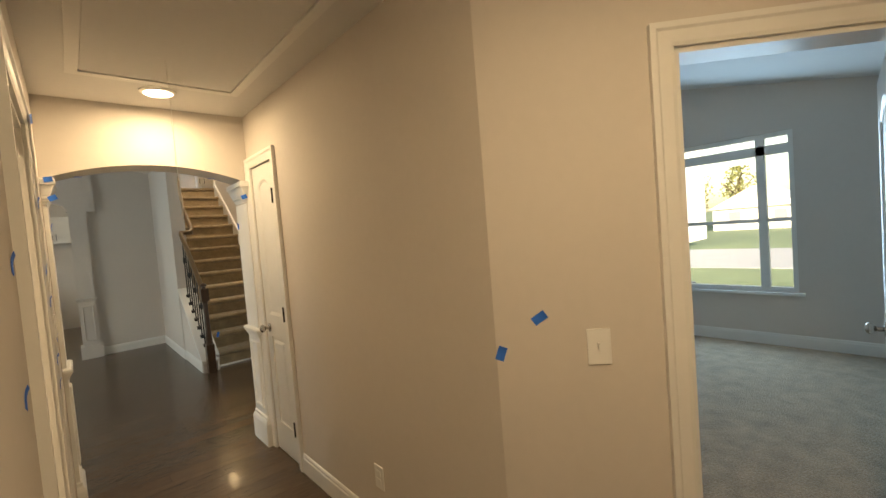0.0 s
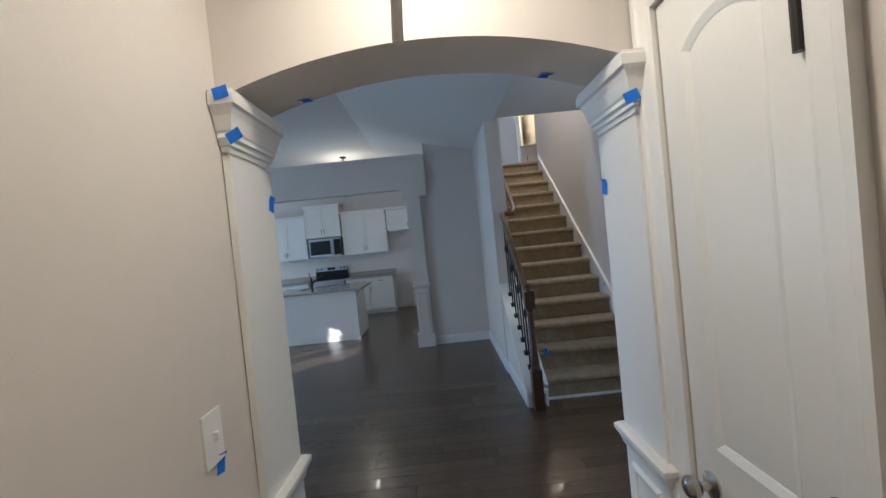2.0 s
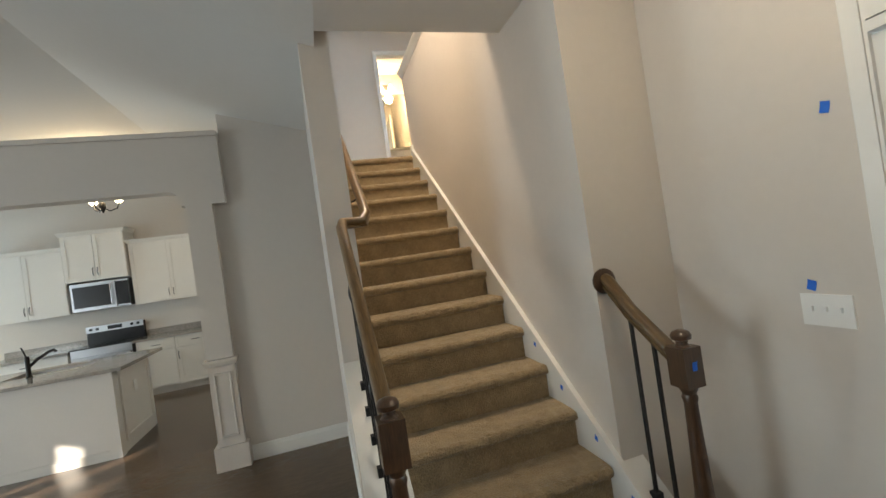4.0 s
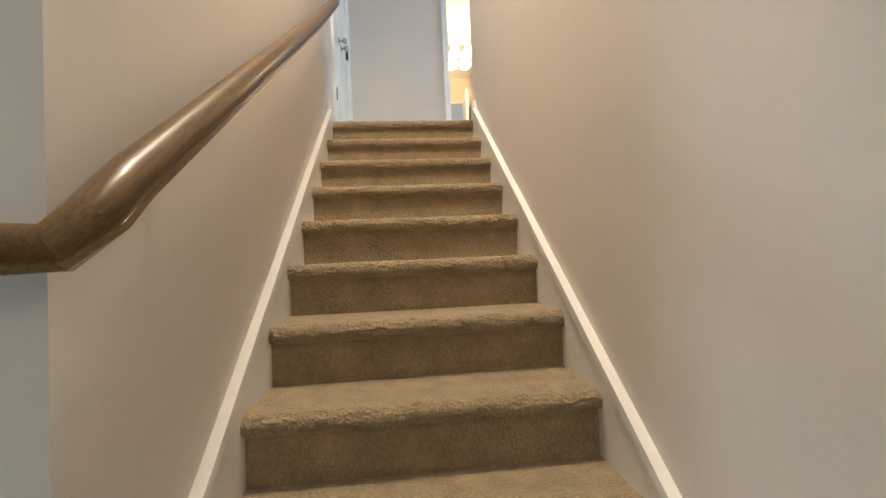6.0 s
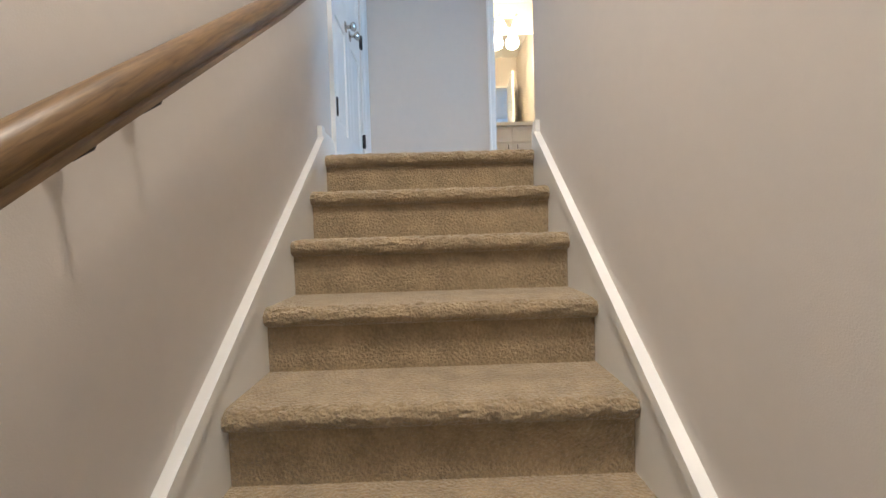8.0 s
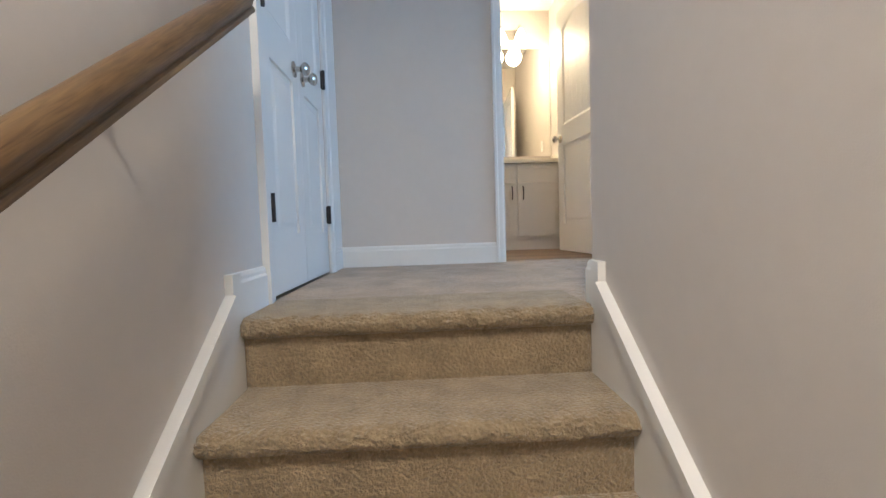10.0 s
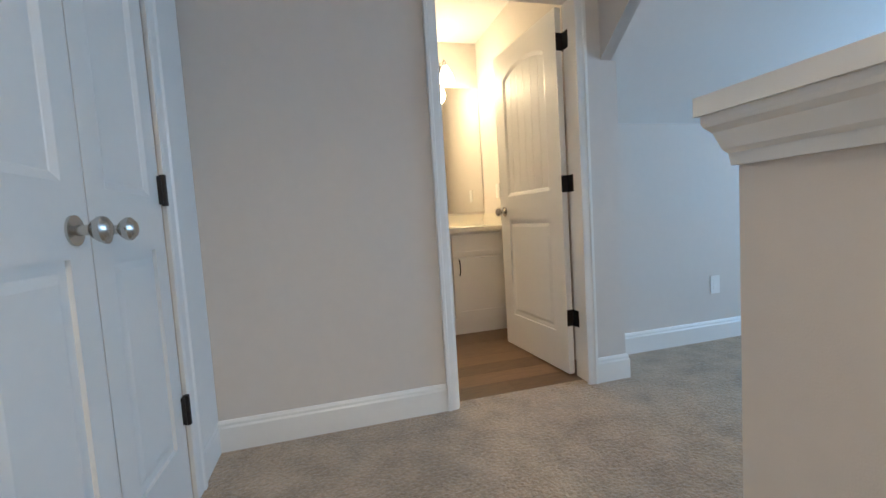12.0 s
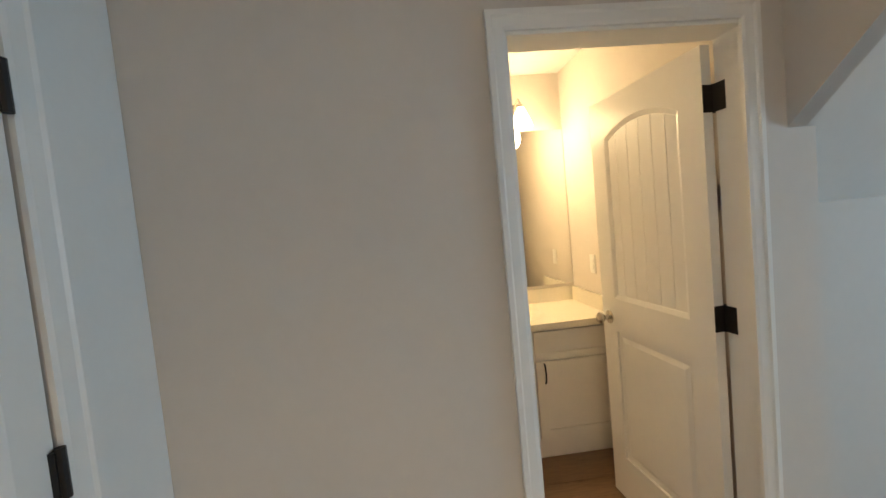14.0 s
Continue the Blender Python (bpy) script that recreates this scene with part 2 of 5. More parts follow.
def part(name, bm, mat, parent, label="", bevel=0.0, smooth=False, m=None):
    ob = new(name, mesh_of(name, bm, mat, bevel, smooth))
    ob.parent = parent
    if m:
        ob.matrix_local = m
    return tagged(ob, label=label) if label else ob


def boxes(*rows):
    bm = bmesh.new()
    for r in rows:
        box(bm, *r)
    return bm


def structure(name, bm, mat, label, category, bevel=0.0, smooth=False):
    return tagged(new(name, mesh_of(name, bm, mat, bevel, smooth)), label, category, kind="structure")


def thing(name, m, label, category, group=""):
    ob = new(name)
    ob.matrix_world = m
    return tagged(ob, label, category, group)


def single(name, bm, mat, m, label, category, group="", bevel=0.0, smooth=False):
    ob = new(name, mesh_of(name, bm, mat, bevel, smooth))
    ob.matrix_world = m
    return tagged(ob, label, category, group)


def arc(cx, cy, r, a0, a1, n):
    return [(cx + r * math.cos(radians(a0 + (a1 - a0) * i / n)), cy + r * math.sin(radians(a0 + (a1 - a0) * i / n))) for i in range(n + 1)]


def arch_line(x0, x1, z0, rise, n=20):
    """Points of a flat arch from x0 to x1."""
    half = abs(x1 - x0) / 2
    r = (half * half + rise * rise) / (2 * rise)
    cx, cz = (x0 + x1) / 2, z0 + rise - r
    return [(x, cz + math.sqrt(max(r * r - (x - cx) ** 2, 0))) for x in [x0 + (x1 - x0) * i / n for i in range(n + 1)]]


# ---- structure: lower floor ----
XL, XR = -0.01, 1.02          # stair wall faces
HL, HR = -1.385, -0.24        # hall wall faces
AY = -6.02                    # hall face of the arch wall
BASE = [(0, 0), (0.015, 0), (0.015, 0.10), (0.011, 0.108), (0.011, 0.118), (0.006, 0.128), (0, 0.13)]
SLIM = [(0, 0), (0, 0.012), (0.010, 0.015), (0.034, 0.017), (0.040, 0.022), (0.054, 0.022), (0.054, 0)]
CASE = [(0, 0), (0, 0.012), (0.012, 0.016), (0.048, 0.018), (0.056, 0.024), (0.074, 0.024), (0.074, 0)]

structure("floor", boxes((-8.5, -11.2, -0.2, 1.62, 3.6, -0.012)), OAK, "dark hardwood floor of the ground storey", "floor")

# hall
bm = boxes((HL - 0.12, -7.14, 0, HL, AY, 2.5), (HL - 0.12, -7.95, 2.06, HL, -7.14, 2.5), (HL - 0.12, -11, 0, HL, -7.95, 2.5))
structure("wall_hall_west", bm, PAINT, "beige painted hallway wall with a doorway", "wall")
bm = boxes((HR, -6.10, 0, HR + 0.12, AY, 2.5), (HR, -6.518, 2.105, HR + 0.12, -6.10, 2.5), (HR, -8.39, 0, HR + 0.12, -6.518, 2.5))
structure("wall_hall_east", bm, PAINT, "beige painted hallway wall with a narrow closet door", "wall")
structure("wall_closet_back", boxes((HR + 0.5, -6.9, 0, HR + 0.56, AY, 2.5), (HR + 0.12, -6.9, 0, HR + 0.5, -6.84, 2.5)), PAINT, "plain wall of the hall closet", "wall")
ANG = Matrix.Translation((HR, -8.39, 0)) @ pose(0, 0, 0, 0, 0, -48.6)  # x along the angled wall, y into the bedroom
bm = bmesh.new()
for r in ((0.0, 0, 0, 0.618, 0.12, 2.5), (0.618, 0, 2.05, 1.396, 0.12, 2.5), (1.396, 0, 0, 1.566, 0.12, 2.5)):
    box(bm, *r, m=ANG)
structure("wall_angled", bm, PAINT, "beige angled wall with a bedroom doorway", "wall")
structure("wall_vestibule", boxes((0.82, -11, 0, 0.94, -9.56, 2.5), (HL - 0.12, -11.12, 0, 0.94, -11, 2.5)), PAINT, "plain beige wall behind the start of the hall", "wall")
structure("ceiling_hall", boxes((HL - 0.12, -11.12, 2.5, 0.94, AY, 2.62)), CEIL, "pale painted hallway ceiling", "ceiling")

# attic hatch in the hall ceiling
hatch = thing("attic_hatch", pose(0, 0, 2.5), "white flush attic hatch with a plain frame in the hallway ceiling", "hatch")
bm = bmesh.new()
sweep(bm, [(0, 0), (0, 0.012), (0.05, 0.012), (0.05, 0)], [(-1.18, -8.0, 0), (-0.46, -8.0, 0), (-0.46, -6.55, 0), (-1.18, -6.55, 0)], (0, 0, -1), True)
part("frame", bm, TRIM, hatch)
part("panel", boxes((-1.175, -7.995, -0.006, -0.465, -6.555, 0.0)), CEIL, hatch)
pull = thing("pull_cord", pose(-0.85, -6.88, 2.5), "thin white attic pull cord with a knotted end", "cord")
bm = bmesh.new()
tube(bm, [(0, 0, 0), (0.002, 0.001, -0.2), (0.0, 0.0, -0.59)], 0.0014, 6)
part("cord", bm, PLATE, pull)
bm = bmesh.new()
lathe(bm, [(0.003, 0), (0.006, -0.006), (0.008, -0.018), (0.005, -0.028), (0.007, -0.036), (0.004, -0.05)], (0, 0, -0.59), 10)
tube(bm, [(0, 0, -0.64), (0.008, 0.002, -0.70), (0.002, 0.004, -0.79)], 0.004, 6)
tube(bm, [(0, 0, -0.64), (-0.006, 0.0, -0.67), (0.008, 0.002, -0.74)], 0.0035, 6)
part("knot", bm, PLATE, pull, smooth=True)

# arch wall between hall and foyer
OX0, OX1, OZ, RISE = -1.37, -0.265, 2.02, 0.10
AYB = -5.77
bm = boxes((-8.5, AY, 0, OX0, AYB, 4.2), (OX1, AY, 0, 1.62, AYB, 4.2))
prism(bm, [(OX0, 4.2), (OX0, OZ)] + arch_line(OX0, OX1, OZ, RISE)[1:-1] + [(OX1, OZ), (OX1, 4.2)], AY, AYB, lambda u, v, w: (u, w, v))
structure("wall_arch", bm, PAINT, "painted wall with an arched opening between hall and foyer", "wall")


def pilaster(x, side):
    """Trim of the arch: base block, panel, chair rail and capital that wrap the jamb; side is +1 for the west jamb."""
    ob = thing("arch_pilaster", pose(x, AY, 0), "white panelled pilaster with a moulded capital under the arch", "pilaster", "arch pilasters")
    d = AYB - AY
    def wrap(prof, z):
        b = bmesh.new()
        p = [(-side * 0.012, 0, z), (0, 0, z), (0, d, z), (-side * 0.075, d, z)]
        sweep(b, prof, p if side < 0 else p[::-1], (0, 0, 1))
        return b
    part("base", wrap([(0, 0), (0.03, 0), (0.03, 0.17), (0.024, 0.19), (0.016, 0.2), (0.016, 0.22), (0, 0.23)], 0), TRIM, ob)
    part("shaft", wrap([(0, 0), (0.008, 0), (0.008, 0.001), (0.008, 1.64), (0, 1.64)], 0.22), TRIM, ob)
    part("chair_rail", wrap([(0, 0), (0.014, 0), (0.02, 0.02), (0.034, 0.045), (0.034, 0.06), (0.02, 0.07), (0, 0.07)], 0.84), TRIM, ob)
    part("capital", wrap([(0, 0), (0.008, 0), (0.010, 0.012), (0.016, 0.016), (0.016, 0.026), (0.019, 0.032), (0.024, 0.034), (0.024, 0.046), (0.028, 0.052), (0.031, 0.062), (0.038, 0.088), (0.046, 0.106), (0.054, 0.112), (0.054, 0.138), (0.050, 0.144), (0.050, 0.15), (0, 0.15)], OZ - 0.15), TRIM, ob)
    b = bmesh.new()
    xx = side * 0.008
    sweep(b, [(0, 0), (0, 0.008), (0.012, 0.012), (0.02, 0.006), (0.02, 0)], [(xx, 0.06, 0.30), (xx, d - 0.06, 0.30), (xx, d - 0.06, 0.78), (xx, 0.06, 0.78)], (side, 0, 0), True)
    part("panel_moulding", b, TRIM, ob)


pilaster(OX0, 1)
pilaster(OX1, -1)

# foyer and living room
structure("wall_front", boxes((1.5, -3.97, 0, 1.62, -3.09, 4.2), (1.5, -4.91, 2.46, 1.62, -3.97, 4.2), (1.5, AYB, 0, 1.62, -4.91, 4.2)), PAINT, "beige entrance wall with the front doorway", "wall")
structure("wall_stair_foot", boxes((XR, -3.09, 0, 1.62, -2.97, 4.2)), PAINT, "short beige wall beside the foot of the stairs", "wall")
bm = boxes((XR, -2.97, 0, XR + 0.12, 0.072, F + 0.965))
structure("wall_stair_east", bm, PAINT, "beige stair wall that ends upstairs as a half wall", "wall")
bm = boxes((-0.18, -2.33, 0, XL, 0.322, 5.6), (-0.18, 0.322, F + 1.985, XL, 1.215, 5.6), (-0.18, 1.215, F - 0.3, XL, 1.66, 5.6), (-0.18, 0.322, 0, XL, 1.66, F - 0.3))
structure("wall_stair_west", bm, PAINT, "beige stair wall with a closet doorway upstairs", "wall")
# sloped half wall under the balusters
SL = 0.197 / 0.254
def nose(y):
    return F + y * SL
bm = bmesh.new()
prism(bm, [(-3.42, 0), (-2.33, 0), (-2.33, nose(-2.33) + 0.03), (-3.42, nose(-3.42) + 0.03)], -0.165, XL - 0.012, lambda u, v, w: (w, u, v))
structure("wall_stair_knee", bm, PAINT, "low sloped wall under the stair balusters", "wall")
structure("wall_column", boxes((-0.93, -0.745, 0, -0.18, -0.6, 4.2), (-1.10, -0.745, 0, -0.93, -0.6, 2.86)), PAINT, "beige wall between the stairs and the kitchen opening", "wall")
structure("wall_kitchen_east", boxes((-0.93, -0.6, 0, -0.81, 3.45, 4.2)), PAINT, "plain beige kitchen side wall", "wall")
structure("wall_kitchen_back", boxes((-8.5, 3.45, 0, -0.81, 3.57, 4.2)), PAINT, "pale back wall of kitchen and dining corner", "wall")
bm = boxes((-8.5, AYB, 0, -8.35, -5.6, 4.2), (-8.5, -5.6, 0, -8.35, -3.15, 0.55), (-8.5, -5.6, 2.3, -8.35, -3.15, 4.2), (-8.5, -4.9, 0.55, -8.35, -4.62, 2.3), (-8.5, -4.28, 0.55, -8.35, -4.14, 2.3), (-8.5, -3.86, 0.55, -8.35, -3.38, 2.3), (-8.5, -3.15, 0, -8.35, 1.12, 4.2),
           (-8.5, 1.12, 0, -8.35, 2.45, 0.55), (-8.5, 1.12, 2.2, -8.35, 2.45, 4.2), (-8.5, 2.45, 0, -8.35, 3.45, 4.2))
structure("wall_west", bm, PAINT, "pale outer wall with living and dining windows", "wall")
structure("ceiling_foyer", boxes((-0.09, AYB, 2.86, 1.5, -2.5, 2.98)), CEIL, "white foyer ceiling that ends at the stairwell", "ceiling")
bm = bmesh.new()
RX, RZ = -1.8, 3.30
prism(bm, [(-0.09, 2.86), (RX, RZ), (-8.35, RZ), (-8.35, RZ + 0.12), (RX, RZ + 0.12), (-0.09, 2.98)], AYB, 3.45, lambda u, v, w: (u, w, v))
structure("ceiling_living", bm, CEIL, "white ceiling over living room and kitchen with a sloped edge", "ceiling")
structure("wall_stairwell_front", boxes((-0.176, -2.5, 2.98, XR + 0.12, -2.31, 5.6)), PAINT, "plain wall above the foyer ceiling in the stairwell", "wall")

# header beam with its pilaster
beam = thing("header_beam", pose(0, -0.745, 0), "white boxed header beam over the kitchen opening", "beam")
bm = bmesh.new()
prism(bm, [(-8.35, 2.40), (-1.38, 2.40)] + [(x, z) for x, z in arc(-1.38, 2.30, 0.1, 90, 0, 6)][1:] + [(-1.28, 2.27), (-0.937, 2.27), (-0.937, 2.86), (-8.35, 2.86)], -0.07, 0.075, lambda u, v, w: (u, w, v))
part("beam_body", bm, PAINT, beam)
part("beam_cap", boxes((-8.35, -0.10, 2.86, -0.935, 0.10, 2.90)), PAINT, beam, bevel=0.005)
col = thing("column_pilaster", pose(-1.15, -0.745, 0), "white square column with panelled foot at the kitchen opening", "column")
part("shaft", boxes((-0.105, -0.07, 0.2, 0.105, 0.069, 2.27)), PAINT, col, bevel=0.004)
def collar(prof, z, r):
    b = bmesh.new()
    sweep(b, prof, [(-0.105 + r, -0.07 + r, z), (-0.105 + r, 0.07 - r, z), (0.105 - r, 0.07 - r, z), (0.105 - r, -0.07 + r, z)], (0, 0, 1), True)
    return b
part("foot", boxes((-0.135, -0.1, 0, 0.135, 0.1, 0.2)), PAINT, col, bevel=0.008)
part("chair_rail", collar([(0, 0), (0.012, 0), (0.02, 0.02), (0.03, 0.04), (0.03, 0.055), (0, 0.06)], 0.88, 0.0), PAINT, col)
b = bmesh.new()
sweep(b, [(0, 0), (0, 0.008), (0.01, 0.011), (0.018, 0.005), (0.018, 0)], [(-0.07, -0.07, 0.27), (0.07, -0.07, 0.27), (0.07, -0.07, 0.82), (-0.07, -0.07, 0.82)], (0, -1, 0), True)
part("panel_moulding", b, PAINT, col)


def baseboard(pts, z=0.0, name="baseboard"):
    b = bmesh.new()
    sweep(b, BASE, [(x, y, z) for x, y in pts], (0, 0, 1))
    structure(name, b, TRIM, "white moulded baseboard along the wall", "baseboard")


baseboard([(HL, AY), (HL, -7.06)])
baseboard([(HL, -8.03), (HL, -11), (0.82, -11), (0.82, -9.56)])
baseboard([(0.117, -8.795), (HR, -8.39), (HR, -6.60)])
baseboard([(1.5, -3.89), (1.5, -3.09), (XR + 0.10, -3.09)])
baseboard([(OX1 + 0.1, AYB), (1.5, AYB), (1.5, -4.95)])
baseboard([(-0.18, -2.4), (-0.18, -0.745), (-1.01, -0.745)])
baseboard([(-8.35, 3.45), (-8.35, AYB), (OX0 - 0.1, AYB)])
baseboard([(-5.35, 3.45), (-8.35, 3.45)])
baseboard([(-0.165, -3.40), (-0.165, -2.40)])

# wainscot in the dining corner
w = thing("wainscot", pose(0, 0, 0), "white wainscot panels with a chair rail round the dining corner", "wainscot")
b = bmesh.new()
sweep(b, [(0, 0), (0.012, 0), (0.02, 0.025), (0.03, 0.045), (0.03, 0.06), (0, 0.065)], [(-5.35, 3.449, 0.84), (-8.349, 3.449, 0.84), (-8.349, 0.4, 0.84)], (0, 0, 1))
part("chair_rail", b, TRIM, w)
for i in range(3):
    x0 = -8.2 + i * 0.95
    b = bmesh.new()
    sweep(b, [(0, 0), (0, 0.008), (0.012, 0.013), (0.022, 0.005), (0.022, 0)], [(x0, 3.449, 0.24), (x0 + 0.8, 3.449, 0.24), (x0 + 0.8, 3.449, 0.74), (x0, 3.449, 0.74)], (0, -1, 0), True)
    part("panel_moulding", b, TRIM, w)
for y0 in (2.55, 0.45):
    b = bmesh.new()
    sweep(b, [(0, 0), (0, 0.008), (0.012, 0.013), (0.022, 0.005), (0.022, 0)], [(-8.349, y0 + 0.75, 0.24), (-8.349, y0, 0.24), (-8.349, y0, 0.74), (-8.349, y0 + 0.75, 0.74)], (1, 0, 0), True)
    part("panel_moulding", b, TRIM, w)

# bedroom beyond the angled doorway
structure("floor_bedroom", boxes((0.95, -9.7, -0.1, 4.5, -6.25, 0.0)), CARPET2, "grey taupe bedroom carpet", "carpet")
bm = bmesh.new()
prism(bm, [(0.10, -8.86), (0.17, -8.79), (0.95, -8.3), (0.95, -9.66), (0.80, -9.42), (0.75, -9.45)], -0.1, 0.001, lambda u, v, w: (u, v, w))
structure("floor_bedroom_threshold", bm, CARPET2, "grey taupe carpet in the bedroom doorway", "carpet")
bm = boxes((4.38, -9.7, 0, 4.5, -8.53, 3.5), (4.38, -8.53, 0, 4.5, -7.30, 0.587), (4.38, -8.53, 2.30, 4.5, -7.30, 3.5), (4.38, -7.30, 0, 4.5, -6.25, 3.5),
           (0.9, -9.8, 0, 4.5, -9.68, 3.5), (-0.1, -6.37, 0, 4.5, -6.25, 3.5))
structure("wall_bedroom", bm, PAINT, "grey beige bedroom walls with a large window", "wall")
bm = bmesh.new()
prism(bm, [(-9.8, 2.5), (-7.5, 3.0), (-6.25, 2.72), (-6.25, 2.85), (-7.5, 3.13), (-9.8, 2.63)], -0.1, 4.5, lambda u, v, w: (w, u, v))
structure("ceiling_bedroom", bm, CEIL, "white sloped bedroom ceiling", "ceiling")
b = bmesh.new()
sweep(b, BASE, [(4.38, -9.68, 0), (4.38, -6.37, 0)], (0, 0, 1))
structure("baseboard", b, TRIM, "white moulded baseboard along the bedroom wall", "baseboard")

# side room behind the hall's west door
structure("wall_side_room", boxes((-4.2, -9.2, 0, -4.08, -6.14, 2.5), (-4.08, -9.2, 0, HL - 0.12, -9.08, 2.5), (-4.08, -6.14, 0, HL - 0.12, AY, 2.5)), PAINT, "plain cream walls of a side room", "wall")
structure("ceiling_side_room", boxes((-4.2, -9.2, 2.5, HL - 0.12, AY, 2.6)), CEIL, "white side room ceiling", "ceiling")

# ---- structure: upper floor ----
structure("floor_upper", boxes((XL, 0.07, F - 0.25, 5.2, 1.60, F), (XR + 0.12, -3.0, F - 0.25, 5.2, 0.07, F), (1.9, 1.60, F - 0.25, 5.2, 1.9, F)), CARPET2, "taupe carpet on the upstairs landing and loft", "carpet")
structure("floor_bath", boxes((0.2, 1.60, F - 0.25, 1.9, 3.35, F - 0.008)), VINYL, "brown wood-look bathroom floor", "floor")
BX0, BX1 = 1.03, 1.785
BY0, BY1 = 1.537, 1.66
bm = boxes((XL, BY0, F, BX0, BY1, 5.6), (BX0, BY0, F + 1.998, BX1, BY1, 5.6), (BX1, BY0, F, 1.99, BY1, F + 1.66), (BX1, BY0, F + 1.66, 1.9, BY1, 5.6))
structure("wall_bath_front", bm, PAINT, "beige landing wall with the bathroom doorway", "wall")
structure("wall_bath", boxes((0.2, BY1, F, 0.3, 3.3, F + 2.46), (0.2, 3.3, F, 1.985, 3.42, F + 2.46), (1.9, BY1, F, 1.985, 3.3, F + 1.38), (1.9, BY1, F + 1.38, 2.0, 3.3, F + 2.46)), PAINT, "cream bathroom walls", "wall")
structure("ceiling_bath", boxes((0.2, BY1, F + 2.46, 2.04, 3.42, F + 2.54)), CEIL, "white bathroom ceiling", "ceiling")
structure("ceiling_upper", boxes((XL, -2.4, F + 2.46, 1.9, BY0, F + 2.56), (1.9, -3.0, F + 2.46, 5.2, 0.57, F + 2.56)), CEIL, "white upstairs ceiling", "ceiling")
# sloped ceiling over the knee wall, with its cheek
SLP = -0.82
def slope_z(y):
    return 4.42 + SLP * (y - 1.537)
bm = bmesh.new()
prism(bm, [(0.55, slope_z(0.55)), (1.9, slope_z(1.9)), (1.9, slope_z(1.9) + 0.1), (0.55, slope_z(0.55) + 0.1)], 1.9, 5.2, lambda u, v, w: (w, u, v))
structure("ceiling_slope", bm, CEIL, "pale sloped ceiling down to the knee wall", "ceiling")
bm = bmesh.new()
prism(bm, [(0.56, 5.22), (0.56, slope_z(0.56)), (1.537, slope_z(1.537)), (1.537, 5.22)], 1.897, 1.96, lambda u, v, w: (w, u, v))
structure("wall_cheek", bm, PAINT, "beige cheek wall above the sloped ceiling", "wall")
bm = boxes((1.99, 1.84, F, 4.36, 1.96, F + 1.42), (4.36, 1.84, F, 5.0, 1.96, F + 1.06), (5.0, 1.84, F, 5.2, 1.96, F + 1.42), (1.93, BY1, F, 1.99, 1.84, F + 1.42))
structure("wall_knee", bm, PAINT, "pale knee wall of the loft", "wall")
bm = boxes((5.08, -3.0, F, 5.2, -0.4, 5.3), (5.08, -0.4, F, 5.2, 1.0, F + 0.8), (5.08, -0.4, F + 2.1, 5.2, 1.0, 5.3), (5.08, 1.0, F, 5.2, 1.9, 5.3), (XR + 0.12, -2.965, F, 5.2, -2.88, 5.3))
structure("wall_loft", bm, PAINT, "pale outer walls of the loft", "wall")
structure("wall_closet_up", boxes((-0.9, 0.0, F - 0.2, -0.8, 1.66, F + 2.5), (-0.8, 0.0, F - 0.2, -0.18, 0.1, F + 2.5), (-0.8, 1.56, F - 0.2, -0.18, 1.66, F + 2.5)), PAINT, "plain closet walls upstairs", "wall")
baseboard([(BX0 - 0.045, BY0), (XL, BY0), (XL, 1.29)], F)
baseboard([(XL, 0.246), (XL, 0.03)], F)
baseboard([(5.08, 1.84), (1.99, 1.84), (1.99, BY0), (1.807, BY0)], F)
baseboard([(XR, -0.005), (XR, 0.072), (XR + 0.12, 0.072), (XR + 0.12, -2.88)], F)

# cap of the half wall
cap = thing("half_wall_cap", pose(XR + 0.06, 0.072, F + 0.965), "white moulded cap on top of the stair half wall", "wall cap")
b = bmesh.new()
sweep(b, [(0, -0.012), (0.006, -0.012), (0.008, 0.004), (0.013, 0.010), (0.016, 0.020), (0.020, 0.032), (0.027, 0.040), (0.029, 0.046), (0.029, 0.055), (0, 0.055)], [(-0.06, -2.375, 0), (-0.06, 0, 0), (0.06, 0, 0), (0.06, -2.94, 0)], (0, 0, 1))
part("bed_moulding", b, TRIM, cap)
part("top_board", boxes((-0.095, -2.375, 0.055, 0.095, 0.035, 0.080)), TRIM, cap, bevel=0.008)


# ---- doors and casings ----
def casing(name, pts, up, label, prof=CASE):
    b = bmesh.new()
    sweep(b, prof, pts, up)
    return structure(name, b, TRIM, label, "casing")


def knob(parent, x, z, y, side):
    """A round knob on a rose; side is the way it points along y."""
    k = part("knob", bmesh_lathe([(0.033, 0), (0.033, 0.005), (0.012, 0.009), (0.011, 0.03), (0.02, 0.036), (0.028, 0.048), (0.028, 0.056), (0.018, 0.066), (0.006, 0.069)]), NICKEL, parent, "brushed nickel knob", smooth=True)
    k.matrix_local = pose(x, y, z, -90 * side, 0, 0)
    return k


def bmesh_lathe(prof, segs=20):
    b = bmesh.new()
    lathe(b, prof, segs=segs)
    return b


def bmesh_tube(pts, r, segs=8):
    b = bmesh.new()
    tube(b, pts, r, segs)
    return b


